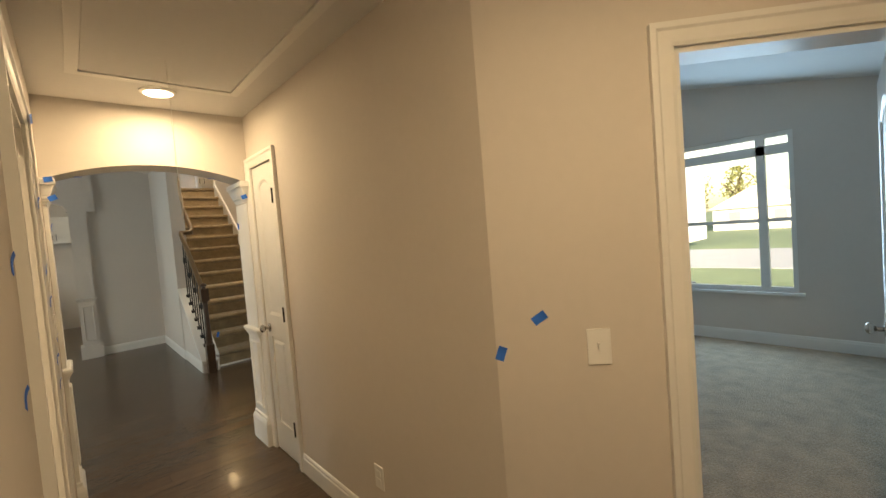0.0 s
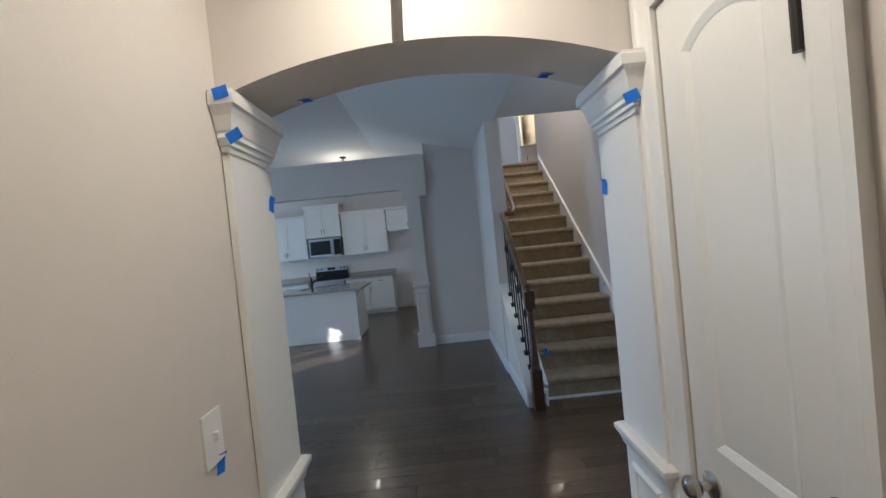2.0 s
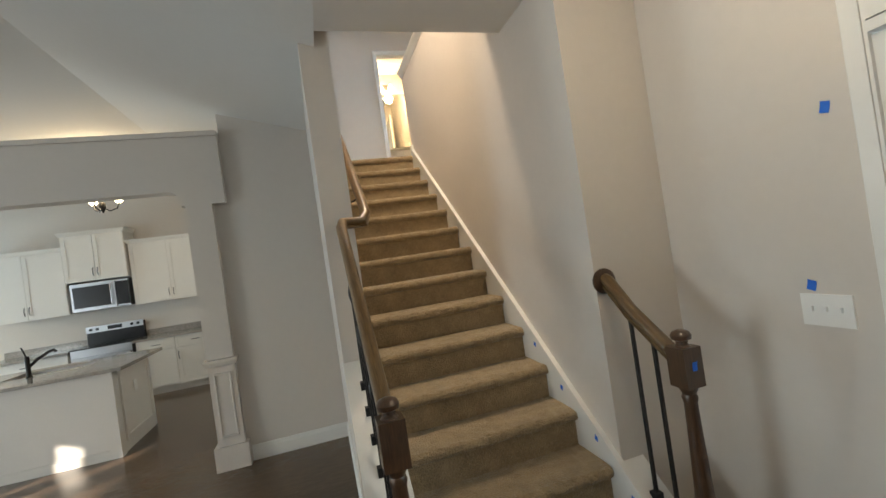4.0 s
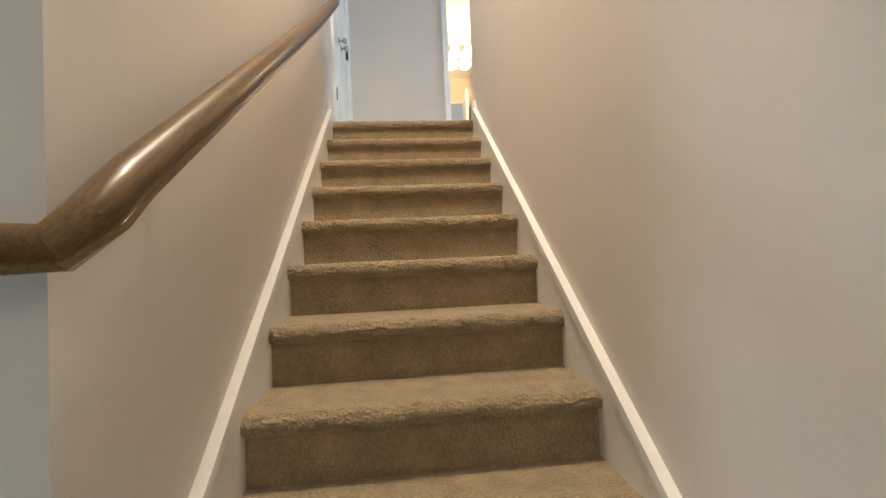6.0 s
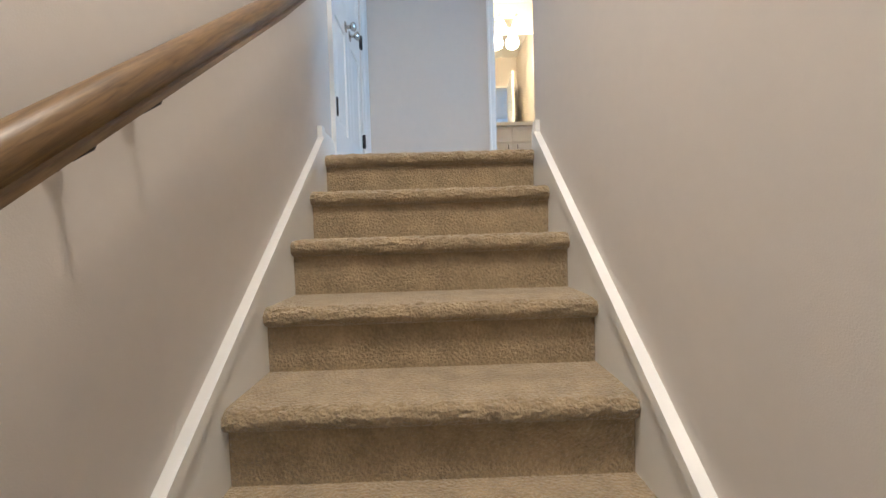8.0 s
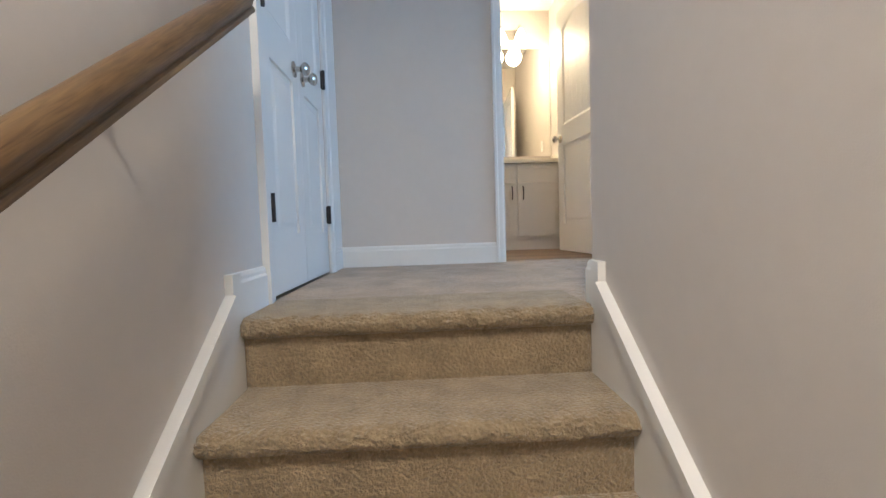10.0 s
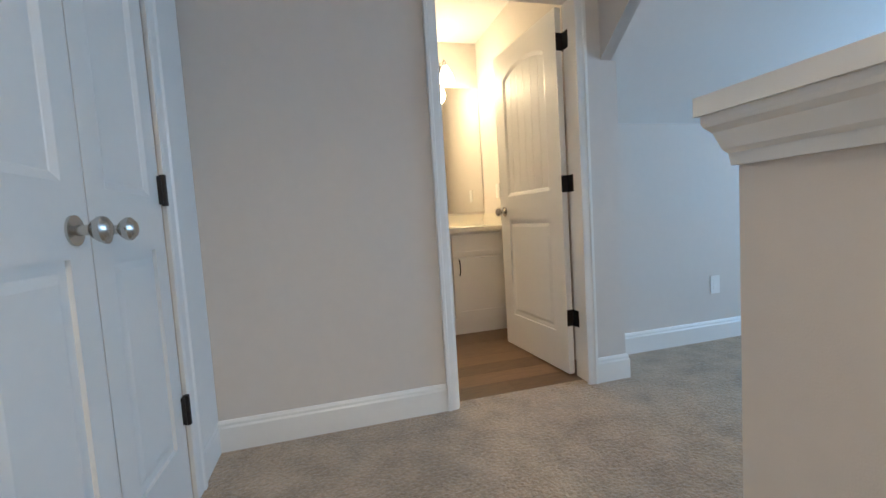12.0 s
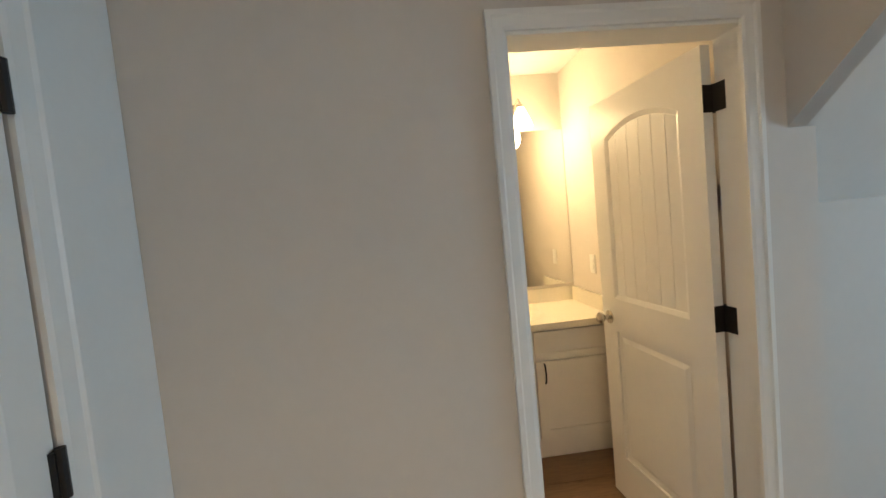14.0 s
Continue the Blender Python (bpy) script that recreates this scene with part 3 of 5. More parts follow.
def panel_door(name, m, w, h, label, planks=True, hinge_side=1, ajar=False, knob_sides=(1, -1), knob_x=None, drop=0.12, rise=0.06, hinges=(0.313, 1.045, 1.785)):
    """Two-panel arched door. Hinge at x = 0, leaf to x = w, thick along y, foot at z = 0."""
    t = 0.0175
    d = thing(name, m, label, "door")
    st, b0, b1, l0, l1 = 0.115 if w > 0.55 else 0.085, 0.0, 0.22, 0.86, 1.02
    top0 = h - drop
    b = boxes((0, -t, 0, st, t, h), (w - st, -t, 0, w, t, h), (st, -t, b0, w - st, t, b1), (st, -t, l0, w - st, t, l1))
    al = arch_line(st, w - st, top0 - rise, rise, 14)
    prism(b, [(st, h)] + al + [(w - st, h)], -t, t, lambda u, v, q: (u, q, v))
    part("leaf", b, TRIM, d)
    n = 6 if w > 0.55 else 1
    b = boxes((st, -0.0045, l1, w - st, 0.0045, top0 - rise - 0.01))
    for s in (1, -1):
        gap = 0.0025
        wp = (w - 2 * st) / n
        for i in range(n):
            a, c = st + i * wp + (gap / 2 if i else 0), st + (i + 1) * wp - (gap / 2 if i < n - 1 else 0)
            y0, y1 = sorted((s * 0.0046, s * (t - 0.008)))
            za = min(z for q, z in arch_line(st, w - st, top0 - rise, rise, 40) if a - 0.02 <= q <= c + 0.02)
            box(b, a, y0, l1, c, y1, za + 0.035)
        sweep(b, [(0, 0), (0.022, 0), (0.018, 0.003), (0, 0.0095)], [(st, s * (t - 0.009), l1), (w - st, s * (t - 0.009), l1)] + [(x, s * (t - 0.009), z) for x, z in al[::-1]] if s < 0 else
              ([(st, s * (t - 0.009), l1)] + [(x, s * (t - 0.009), z) for x, z in al] + [(w - st, s * (t - 0.009), l1)]), (0, s, 0), True)
    part("upper_panel", b, TRIM, d)
    b = bmesh.new()
    for s in (1, -1):
        y0, y1 = sorted((s * 0.001, s * (t - 0.010)))
        box(b, st, y0, b1, w - st, y1, l0)
        i = 0.045
        y2, y3 = sorted((s * (t - 0.010), s * (t - 0.003)))
        v = box(b, st + i, y2, b1 + i, w - st - i, y3, l0 - i)
        for q in v:
            if abs(q.co.y) < t - 0.006:
                q.co.x += 0.02 * (1 if q.co.x > w / 2 else -1)
                q.co.z += 0.02 * (1 if q.co.z > 0.5 else -1)
    part("lower_panel", b, TRIM, d)
    kx = knob_x if knob_x is not None else w - 0.06
    for s in knob_sides:
        knob(d, kx, 0.92, s * t, s)
    for z in hinges:
        b = bmesh.new()
        if ajar:
            box(b, -0.003, -t, z - 0.045, 0.0, t, z + 0.045)
            box(b, -0.052, -t - 0.004, z - 0.045, -0.004, -t - 0.001, z + 0.045)
            tube(b, [(0.002, -t - 0.006, z - 0.047), (0.002, -t - 0.006, z + 0.047)], 0.007, 8)
        else:
            tube(b, [(0.002, hinge_side * (t + 0.013), z - 0.05), (0.002, hinge_side * (t + 0.013), z + 0.05)], 0.010, 8)
            box(b, -0.004, hinge_side * t - 0.003, z - 0.045, 0.016, hinge_side * t + 0.012, z + 0.045)
        part("hinge", b, BRONZE, d, "dark bronze hinge")
    return d


def jamb(name, m, w, h, d, label):
    """Lining of a doorway: opening x 0..w, y 0..d, z 0..h, with a door stop."""
    b = bmesh.new()
    for r in ((-0.018, 0, 0, 0, d, h), (w, 0, 0, w + 0.018, d, h), (-0.018, 0, h, w + 0.018, d, h + 0.018)):
        box(b, *r, m=m)
    structure(name, b, TRIM, label, "door frame")


# hall closet door (closed)
panel_door("door_1", pose(HR + 0.020, -6.510, 0.008, 0, 0, 90), 0.405, 2.09, "white closed hall closet door with arched panel and nickel knob", hinge_side=1, knob_sides=(1,), drop=0.10, rise=0.045, hinges=(0.255, 1.05, 1.855))
casing("trim", [(HR, -6.518, 0), (HR, -6.518, 2.105), (HR, -6.10, 2.105), (HR, -6.10, 0)][::-1], (-1, 0, 0), "white moulded casing round the closet door")
# hall west door, standing open into the side room
panel_door("door_2", pose(HL - 0.128, -7.18, 0.01, 0, 0, 182), 0.76, 2.03, "white arched-panel door standing open into a side room", ajar=True, drop=0.095, rise=0.05, hinges=(0.39, 1.105, 1.81))
casing("trim", [(HL, -7.95, 0), (HL, -7.95, 2.06), (HL, -7.14, 2.06), (HL, -7.14, 0)], (1, 0, 0), "white moulded casing round the side room doorway")
jamb("door_frame_1", pose(HL - 0.12, -7.932, 0) @ pose(0, 0, 0, 0, 0, 90) @ Matrix.Scale(-1, 4, (0, 1, 0)), 0.774, 2.04, 0.12, "white lining of the side room doorway")
# bedroom door, standing open
panel_door("door_3", ANG @ pose(1.354, 0.128, 0.01, 0, 0, 53), 0.74, 2.03, "white bedroom door standing open with nickel lever", ajar=True)
c = [(0.618, 0, 0), (0.618, 0, 2.05), (1.396, 0, 2.05), (1.396, 0, 0)]
casing("trim", [ANG @ Vector(p) for p in c], ANG.to_3x3() @ Vector((0, -1, 0)), "white moulded casing round the bedroom doorway")
jamb("door_frame_2", ANG @ pose(0.636, 0, 0), 0.742, 2.032, 0.12, "white lining of the bedroom doorway")
# landing closet: a pair of doors
panel_door("door_4", pose(XL - 0.018, 0.332, F + 0.012, 0, 0, 90), 0.434, 1.955, "white closet door of a pair with nickel knob", hinge_side=-1, knob_sides=(-1,))
panel_door("door_5", pose(XL - 0.018, 1.205, F + 0.012, 0, 0, -90), 0.434, 1.955, "white closet door of a pair with nickel knob", hinge_side=1, knob_sides=(1,))
casing("trim", [(XL, 0.322, F), (XL, 0.322, F + 1.985), (XL, 1.215, F + 1.985), (XL, 1.215, F)], (1, 0, 0), "white moulded casing round the closet doors")
# added white overlay: loft daylight on this wall strip, put into the colour
structure("trim", boxes((XL, 1.2895, F + 0.131, XL + 0.012, 1.535, F + 2.46)), TRIM, "added white overlay on the wall strip by the closet casing, standing in for loft daylight", "trim")
# bathroom door, standing open
panel_door("door_6", pose(BX1 - 0.042, BY1 + 0.008, F + 0.012, 0, 0, 94), 0.72, 1.96, "white arched-panel bathroom door standing open", ajar=True)
casing("trim", [(BX0 + 0.01, BY0, F), (BX0 + 0.01, BY0, F + 1.990), (BX1 - 0.033, BY0, F + 1.990), (BX1 - 0.033, BY0, F)], (0, -1, 0), "white moulded casing round the bathroom doorway", SLIM)
jamb("door_frame_3", pose(BX0 + 0.018, BY0, F), BX1 - BX0 - 0.036, 1.980, BY1 - BY0, "white lining of the bathroom doorway")


# ---- staircase ----
H, D, N = 0.197, 0.254, 14
stairs = thing("staircase", pose(0, 0, 0), "straight carpeted staircase with white skirt boards", "staircase")
SX0, SX1 = 0.008, 1.002


def step_mesh(seed):
    """One carpeted step: rounded nosing at y = 0, z = 0, riser below, tread behind."""
    rnd = random.Random(seed)
    prof = [(0.036, -H - 0.004), (0.034, -0.10), (0.034, -0.062)] + [(0.030 + r[0], -0.029 + r[1]) for r in arc(0, 0, 0.029, 262, 90, 11)] + [(0.12, 0.001), (D + 0.052, 0.0), (D + 0.052, -0.03), (0.07, -0.03), (0.07, -H - 0.004)]
    n = 80
    b = bmesh.new()
    rows = []
    for i in range(n + 1):
        x = SX0 + (SX1 - SX0) * i / n
        ring = []
        for y, z in prof:
            k = 0.0 if y > D else (0.0045 if z > -0.05 else 0.001)
            end = 0.006 if i in (0, n) else 0
            ring.append(b.verts.new((x, y + rnd.uniform(-k, k) + (end if y < 0.05 else 0), z + rnd.uniform(-k, k) * 0.8 - (end if z > -0.02 and y < 0.2 else 0))))
        rows.append(ring)
    for a, c in zip(rows, rows[1:]):
        for j in range(len(prof)):
            q = (j + 1) % len(prof)
            b.faces.new((a[j], a[q], c[q], c[j]))
    b.faces.new(rows[0][::-1])
    b.faces.new(rows[-1])
    return mesh_of("carpeted_step", b, CARPET, 0, True)


variants = [step_mesh(s) for s in range(4)]
for k in range(N):
    ob = new("carpeted_step", variants[k % 4])
    ob.parent = stairs
    ob.location = (0, -k * D, F - k * H + (0.004 if k == 0 else 0))

# skirt boards
for x0, x1, y0 in ((XL, SX0 + 0.004, -3.42), (SX1 - 0.004, XR, -3.44)):
    b = bmesh.new()
    lo, hi = nose(y0), nose(0.03)
    up = 0.085
    prism(b, [(y0, 0), (y0 + 0.35, 0), (0.03, hi - 0.42), (0.03, F + 0.13), (-0.02, F + 0.13), (-0.02, nose(-0.02) + up), (y0, lo + up)], x0, x1, lambda u, v, w: (w, u, v))
    part("skirt_board", b, TRIM, stairs)
    b = bmesh.new()
    xa, xb = (x0, x1 + 0.008) if x0 < 0.5 else (x0 - 0.008, x1)
    prism(b, [(y0, lo + up - 0.032), (-0.02, nose(-0.02) + up - 0.032), (-0.02, nose(-0.02) + up + 0.006), (y0, lo + up + 0.006)], xa, xb, lambda u, v, w: (w, u, v))
    xa, xb = (x0, x1 + 0.004) if x0 < 0.5 else (x0 - 0.004, x1)
    prism(b, [(y0, lo + up - 0.05), (-0.02, nose(-0.02) + up - 0.05), (-0.02, nose(-0.02) + up - 0.034), (y0, lo + up - 0.034)], xa, xb, lambda u, v, w: (w, u, v))
    part("skirt_moulding", b, TRIM, stairs, bevel=0.0055)
part("floor_moulding", boxes((SX0, -3.302 + 0.015, 0, SX1, -3.302 + 0.032, 0.02)), TRIM, stairs)
# sloped cap on the knee wall and the free-standing stub opposite
b = bmesh.new()
prism(b, [(-3.44, nose(-3.44) + 0.03), (-2.33, nose(-2.33) + 0.03), (-2.33, nose(-2.33) + 0.06), (-3.44, nose(-3.44) + 0.06)], -0.185, 0.012, lambda u, v, w: (w, u, v))
part("knee_wall_cap", b, TRIM, stairs, bevel=0.004)
b = bmesh.new()
prism(b, [(-3.44, 0), (-3.09, 0), (-3.09, nose(-3.09) + 0.05), (-3.44, nose(-3.44) + 0.05)], XR, XR + 0.10, lambda u, v, w: (w, u, v))
part("stub_wall", b, TRIM, stairs)
b = bmesh.new()
prism(b, [(-3.46, nose(-3.46) + 0.05), (-3.092, nose(-3.092) + 0.05), (-3.092, nose(-3.092) + 0.078), (-3.46, nose(-3.46) + 0.078)], XR - 0.02, XR + 0.12, lambda u, v, w: (w, u, v))
part("stub_cap", b, TRIM, stairs, bevel=0.004)


def newel(m, label):
    ob = thing("newel_post", m, label, "newel post", "stair newel posts")
    s = 0.045
    b = boxes((-s, -s, 0, s, s, 0.36))
    part("foot_block", b, POST, ob, bevel=0.008)
    b = bmesh.new()
    lathe(b, [(0.036, 0.36), (0.044, 0.375), (0.036, 0.39), (0.040, 0.41), (0.034, 0.5), (0.027, 0.72), (0.025, 0.84), (0.030, 0.86), (0.025, 0.875), (0.034, 0.895), (0.034, 0.905)], segs=20)
    part("turned_shaft", b, POST, ob, smooth=True)
    part("head_block", boxes((-0.043, -0.043, 0.905, 0.043, 0.043, 1.06)), POST, ob, bevel=0.012)
    b = bmesh.new()
    lathe(b, [(0.03, 1.06), (0.022, 1.07), (0.022, 1.082), (0.036, 1.09), (0.038, 1.105), (0.03, 1.118), (0.012, 1.126)], segs=20)
    part("finial", b, POST, ob, smooth=True)
    return ob


newel(pose(-0.09, -3.475, 0), "dark-stained turned newel post at the foot of the stairs")
newel(pose(XR + 0.045, -3.51, 0), "dark-stained turned newel post beside the front door")


def rail_profile(r=1.0):
    """Rounded handrail section, wide foot and round top."""
    top = [(0.029 * r * math.cos(radians(a)), 0.014 + 0.027 * r * math.sin(radians(a))) for a in range(-20, 201, 20)]
    return top + [(-0.022 * r, -0.002), (-0.019 * r, -0.008), (-0.023 * r, -0.012), (-0.023 * r, -0.022), (0.023 * r, -0.022), (0.023 * r, -0.012), (0.019 * r, -0.008), (0.022 * r, -0.002)]



def rail_along(pts, r=1.0):
    b = bmesh.new()
    pts = [Vector(p) for p in pts]
    rings = []
    for i, p in enumerate(pts):
        dirs = [(pts[j + 1] - pts[j]).normalized() for j in (i - 1, i) if 0 <= j < len(pts) - 1]
        d = sum(dirs, Vector()).normalized()
        side = d.cross(Vector((0, 0, 1))).normalized()
        up = side.cross(d)
        k = 1 / max(0.4, dirs[0].dot(d))
        rings.append([b.verts.new(p + side * u * k + up * v) for u, v in rail_profile(r)])
    n = len(rings[0])
    for a, c in zip(rings, rings[1:]):
        for i in range(n):
            j = (i + 1) % n
            b.faces.new((a[i], a[j], c[j], c[i]))
    b.faces.new(rings[0][::-1])
    b.faces.new(rings[-1])
    return b


def rail_z(y):
    return nose(y) + 0.85 - 0.045 * (min(max(y, -2.3), -0.7) + 1.0)


left = thing("stair_balustrade", pose(0, 0, 0), "stained wooden handrail on black iron balusters beside the stairs", "balustrade")
yj = -2.40
b = rail_along([(-0.09, -3.44, rail_z(-3.44) + 0.0), (-0.09, yj - 0.05, rail_z(yj - 0.05)), (-0.075, yj, rail_z(yj) - 0.01), (-0.03, yj + 0.012, rail_z(yj) - 0.01), (0.04, yj + 0.022, rail_z(yj) - 0.01), (0.065, yj + 0.06, rail_z(yj + 0.05)), (0.065, yj + 0.12, rail_z(yj + 0.12)), (0.065, -0.7, rail_z(-0.7)), (0.065, 0.025, rail_z(0.025))])
part("handrail", b, RAIL, left, smooth=True)
i = 0
y = -3.37
while y < -2.36:
    zb, zt = nose(y) + 0.06, rail_z(y) - 0.018
    b = boxes((-0.097, y - 0.007, zb, -0.083, y + 0.007, zt))
    if i % 2:
        lathe(b, [(0.008, -0.05), (0.016, -0.02), (0.018, 0), (0.016, 0.02), (0.008, 0.05)], (-0.09, y, (zb + zt) / 2 + 0.1), 8)
    part("baluster", b, IRON, left)
    sh = part("baluster_shoe", boxes((-0.112, y - 0.02, zb - 0.012, -0.068, y + 0.02, zb + 0.03)), IRON, left, bevel=0.006)
    y += 0.127
    i += 1
for y in (-2.1, -1.385, -1.235, -0.42):
    z = rail_z(y)
    b = bmesh_tube([(XL, y, z - 0.062), (0.022, y, z - 0.062), (0.05, y, z - 0.048), (0.062, y, z - 0.020)], 0.006)
    lathe(b, [(0.020, 0), (0.020, 0.005), (0.010, 0.010)], (0, 0, 0), 12, pose(XL, y, z - 0.062, 0, 90, 0))
    part("wall_bracket", b, BRONZE, left, smooth=True)

right = thing("short_balustrade", pose(0, 0, 0), "short stained handrail with iron balusters and a wall rosette", "balustrade")
xr = XR + 0.045
b = rail_along([(xr, -3.47, rail_z(-3.47) + 0.03), (xr, -3.25, rail_z(-3.25) + 0.02), (xr, -3.12, rail_z(-3.12) + 0.05), (xr, -3.095, rail_z(-3.12) + 0.06)])
part("handrail", b, RAIL, right, smooth=True)
b = bmesh.new()
lathe(b, [(0.062, 0), (0.062, 0.012), (0.05, 0.02)], m=pose(xr, -3.091, rail_z(-3.12) + 0.06, 90, 0, 0), segs=28)
part("rosette", b, POST, right, smooth=True)
for y in (-3.36, -3.24):
    zb = nose(y) + 0.078
    b = boxes((xr - 0.007, y - 0.007, zb, xr + 0.007, y + 0.007, rail_z(y) - 0.01))
    part("baluster", b, IRON, right)
    part("baluster_shoe", boxes((xr - 0.02, y - 0.02, zb - 0.012, xr + 0.02, y + 0.02, zb + 0.03)), IRON, right, bevel=0.006)
# small black object on the floor by the newel
stop = single("door_stop", boxes((0, 0, 0, 0.06, 0.05, 0.16)), RUBBER, pose(XR + 0.13, -3.42, 0, 0, 0, 12), "small black block on the floor beside the newel", "block", bevel=0.02)

# ---- front door ----
fd = thing("front_door", pose(1.5, -4.90, 0.0), "white half-glazed front door with nickel lever under a transom", "door")
# local: x through the wall, y along it from the far jamb
W_, T0, T1 = 0.92, 0.02, 0.065
b = boxes((T0, 0.0, 0.02, T1, 0.15, 2.04), (T0, W_ - 0.19, 0.02, T1, W_, 2.04), (T0, 0.15, 0.02, T1, W_ - 0.19, 0.56), (T0, 0.15, 1.90, T1, W_ - 0.19, 2.04))
part("leaf", b, TRIM, fd)
for z0, z1 in ((0.58, 1.235), (1.25, 1.88)):
    g = part("pane", boxes((0.04, 0.17, z0, 0.046, W_ - 0.21, z1)), FILM, fd, "pane under blue protective film")
    g.visible_shadow = False
b = bmesh.new()
sweep(b, [(0, 0), (0, 0.006), (0.012, 0.016), (0.03, 0.012), (0.03, 0)], [(T0, W_ - 0.21, 0.58), (T0, W_ - 0.21, 1.88), (T0, 0.17, 1.88), (T0, 0.17, 0.58)], (-1, 0, 0), True)
part("glazing_bead", b, TRIM, fd)
part("muntin", boxes((0.03, 0.17, 1.232, 0.058, W_ - 0.21, 1.253)), TRIM, fd)
for y0, y1 in ((0.14, 0.42), (0.48, 0.74)):
    b = bmesh.new()
    sweep(b, [(0, 0), (0, 0.004), (0.014, 0.012), (0.028, 0.004), (0.028, 0)], [(T0, y1, 0.16), (T0, y1, 0.47), (T0, y0, 0.47), (T0, y0, 0.16)], (-1, 0, 0), True)
    part("panel_moulding", b, TRIM, fd)
b = bmesh.new()
lathe(b, [(0.034, 0), (0.034, 0.008), (0.026, 0.014), (0.02, 0.016), (0.018, 0.024), (0.008, 0.026)], m=pose(T0, W_ - 0.06, 0.99, 0, -90, 0), segs=24)
part("deadbolt", b, NICKEL, fd, "round nickel deadbolt", smooth=True)
b = bmesh.new()
lathe(b, [(0.034, 0), (0.034, 0.008), (0.024, 0.014), (0.012, 0.018), (0.012, 0.05), (0.015, 0.055), (0.0125, 0.06)], m=pose(T0, W_ - 0.06, 0.83, 0, -90, 0), segs=24)
tube(b, [(T0 - 0.05, W_ - 0.055, 0.83), (T0 - 0.052, W_ - 0.10, 0.832), (T0 - 0.05, W_ - 0.17, 0.824)], 0.011, 10)
part("lever_handle", b, NICKEL, fd, "curved nickel lever handle", smooth=True)
tr = thing("transom_window", pose(1.5, -4.90, 2.09), "cream framed transom window over the front door", "window")
part("frame", boxes((0.0, 0.0, 0, 0.07, 0.92, 0.06), (0.0, 0.0, 0.29, 0.07, 0.92, 0.36), (0.0, 0.0, 0.06, 0.07, 0.08, 0.29), (0.0, 0.84, 0.06, 0.07, 0.92, 0.29)), TRIM, tr, bevel=0.004)
g = part("pane", boxes((0.03, 0.08, 0.06, 0.036, 0.84, 0.29)), FILM, tr)
g.visible_shadow = False
structure("door_frame_4", boxes((1.502, -3.98, 0, 1.62, -3.97, 2.46), (1.502, -4.91, 0, 1.62, -4.90, 2.46), (1.502, -4.90, 2.05, 1.62, -3.98, 2.085)), TRIM, "white frame of the front door", "door frame")
b = bmesh.new()
sweep(b, [(0, 0), (0, 0.006), (0.05, 0.009), (0.056, 0)], [(1.5, -3.97, 0), (1.5, -3.97, 2.46), (1.5, -4.91, 2.46), (1.5, -4.91, 0)], (-1, 0, 0))
structure("trim", b, TRIM, "white moulded casing round the front door and transom", "casing")
structure("threshold", boxes((1.47, -4.90, 0, 1.62, -3.98, 0.02)), RAIL, "brown wooden front door threshold", "threshold")
structure("porch_floor", boxes((1.62, -6.1, -0.2, 9, -1.9, -0.03)), ASPHALT, "pale concrete porch outside the front door", "porch")
sd = thing("neighbour_siding", pose(0, -2.0, 0), "pale lap siding on the wall beside the porch", "siding")
for i in range(40):
    z = i * 0.15
    b = bmesh.new()
    prism(b, [(0, z), (-0.022, z), (-0.008, z + 0.15), (0, z + 0.15)], 1.64, 24.0, lambda u, v, q: (q, u, v))
    part("siding_board", b, SIDING, sd)


# ---- switch plates, outlets, detectors, vents ----
def plate(name, m, w, h, toggles, label, kind="switch"):
    """Wall plate in the local x-z plane, facing -y."""
    p = thing(name, m, label, "wall switch" if toggles else "outlet")
    part("plate", boxes((-w / 2, -0.006, -h / 2, w / 2, 0, h / 2)), PLATE, p, bevel=0.003)
    n = max(toggles, 0)
    for i in range(n):
        x = (i - (n - 1) / 2) * 0.046
        part("toggle", boxes((x - 0.005, -0.018, -0.004, x + 0.005, -0.004, 0.014)), PLATE, p, bevel=0.002)
    if not toggles:
        for z in (-0.02, 0.02):
            part("socket", boxes((-0.017, -0.009, z - 0.014, 0.017, -0.005, z + 0.014)), PLATE, p, bevel=0.003)


plate("light_switch", ANG @ pose(0.338, 0, 1.115), 0.075, 0.118, 1, "white single light switch on the angled wall")
plate("light_switch", pose(HL, -6.215, 1.19, 0, 0, 90), 0.075, 0.118, 1, "white light switch on the hallway wall")
plate("light_switch", pose(1.5, -3.755, 1.145, 0, 0, -90), 0.165, 0.118, 3, "white triple light switch beside the front door")
plate("wall_outlet", pose(HR, -7.55, 0.34, 0, 0, -90), 0.072, 0.116, 0, "white outlet low on the hallway wall")
plate("wall_outlet", pose(2.932, 1.84, F + 0.368), 0.072, 0.116, 0, "white outlet low on the knee wall")
plate("wall_outlet", pose(1.9, 2.95, F + 1.12, 0, 0, -90), 0.072, 0.116, 0, "white outlet beside the vanity")
chime = thing("thermostat_plate", pose(HL, -6.90, 2.09, 0, 0, 90), "white square plate high on the hallway wall", "wall plate")
part("plate", boxes((-0.05, -0.012, -0.06, 0.05, 0, 0.06)), PLATE, chime, bevel=0.004)
part("sensor", boxes((-0.012, -0.018, 0.0, 0.008, -0.010, 0.012)), NICKEL, chime)
lamp = thing("recessed_light", pose(-0.814, -6.365, 2.5), "round lit disc light in the hallway ceiling", "ceiling light")
part("trim_ring", bmesh_lathe([(0.095, 0), (0.095, -0.008), (0.075, -0.014), (0.075, -0.004)], 32), PLATE, lamp, smooth=True)
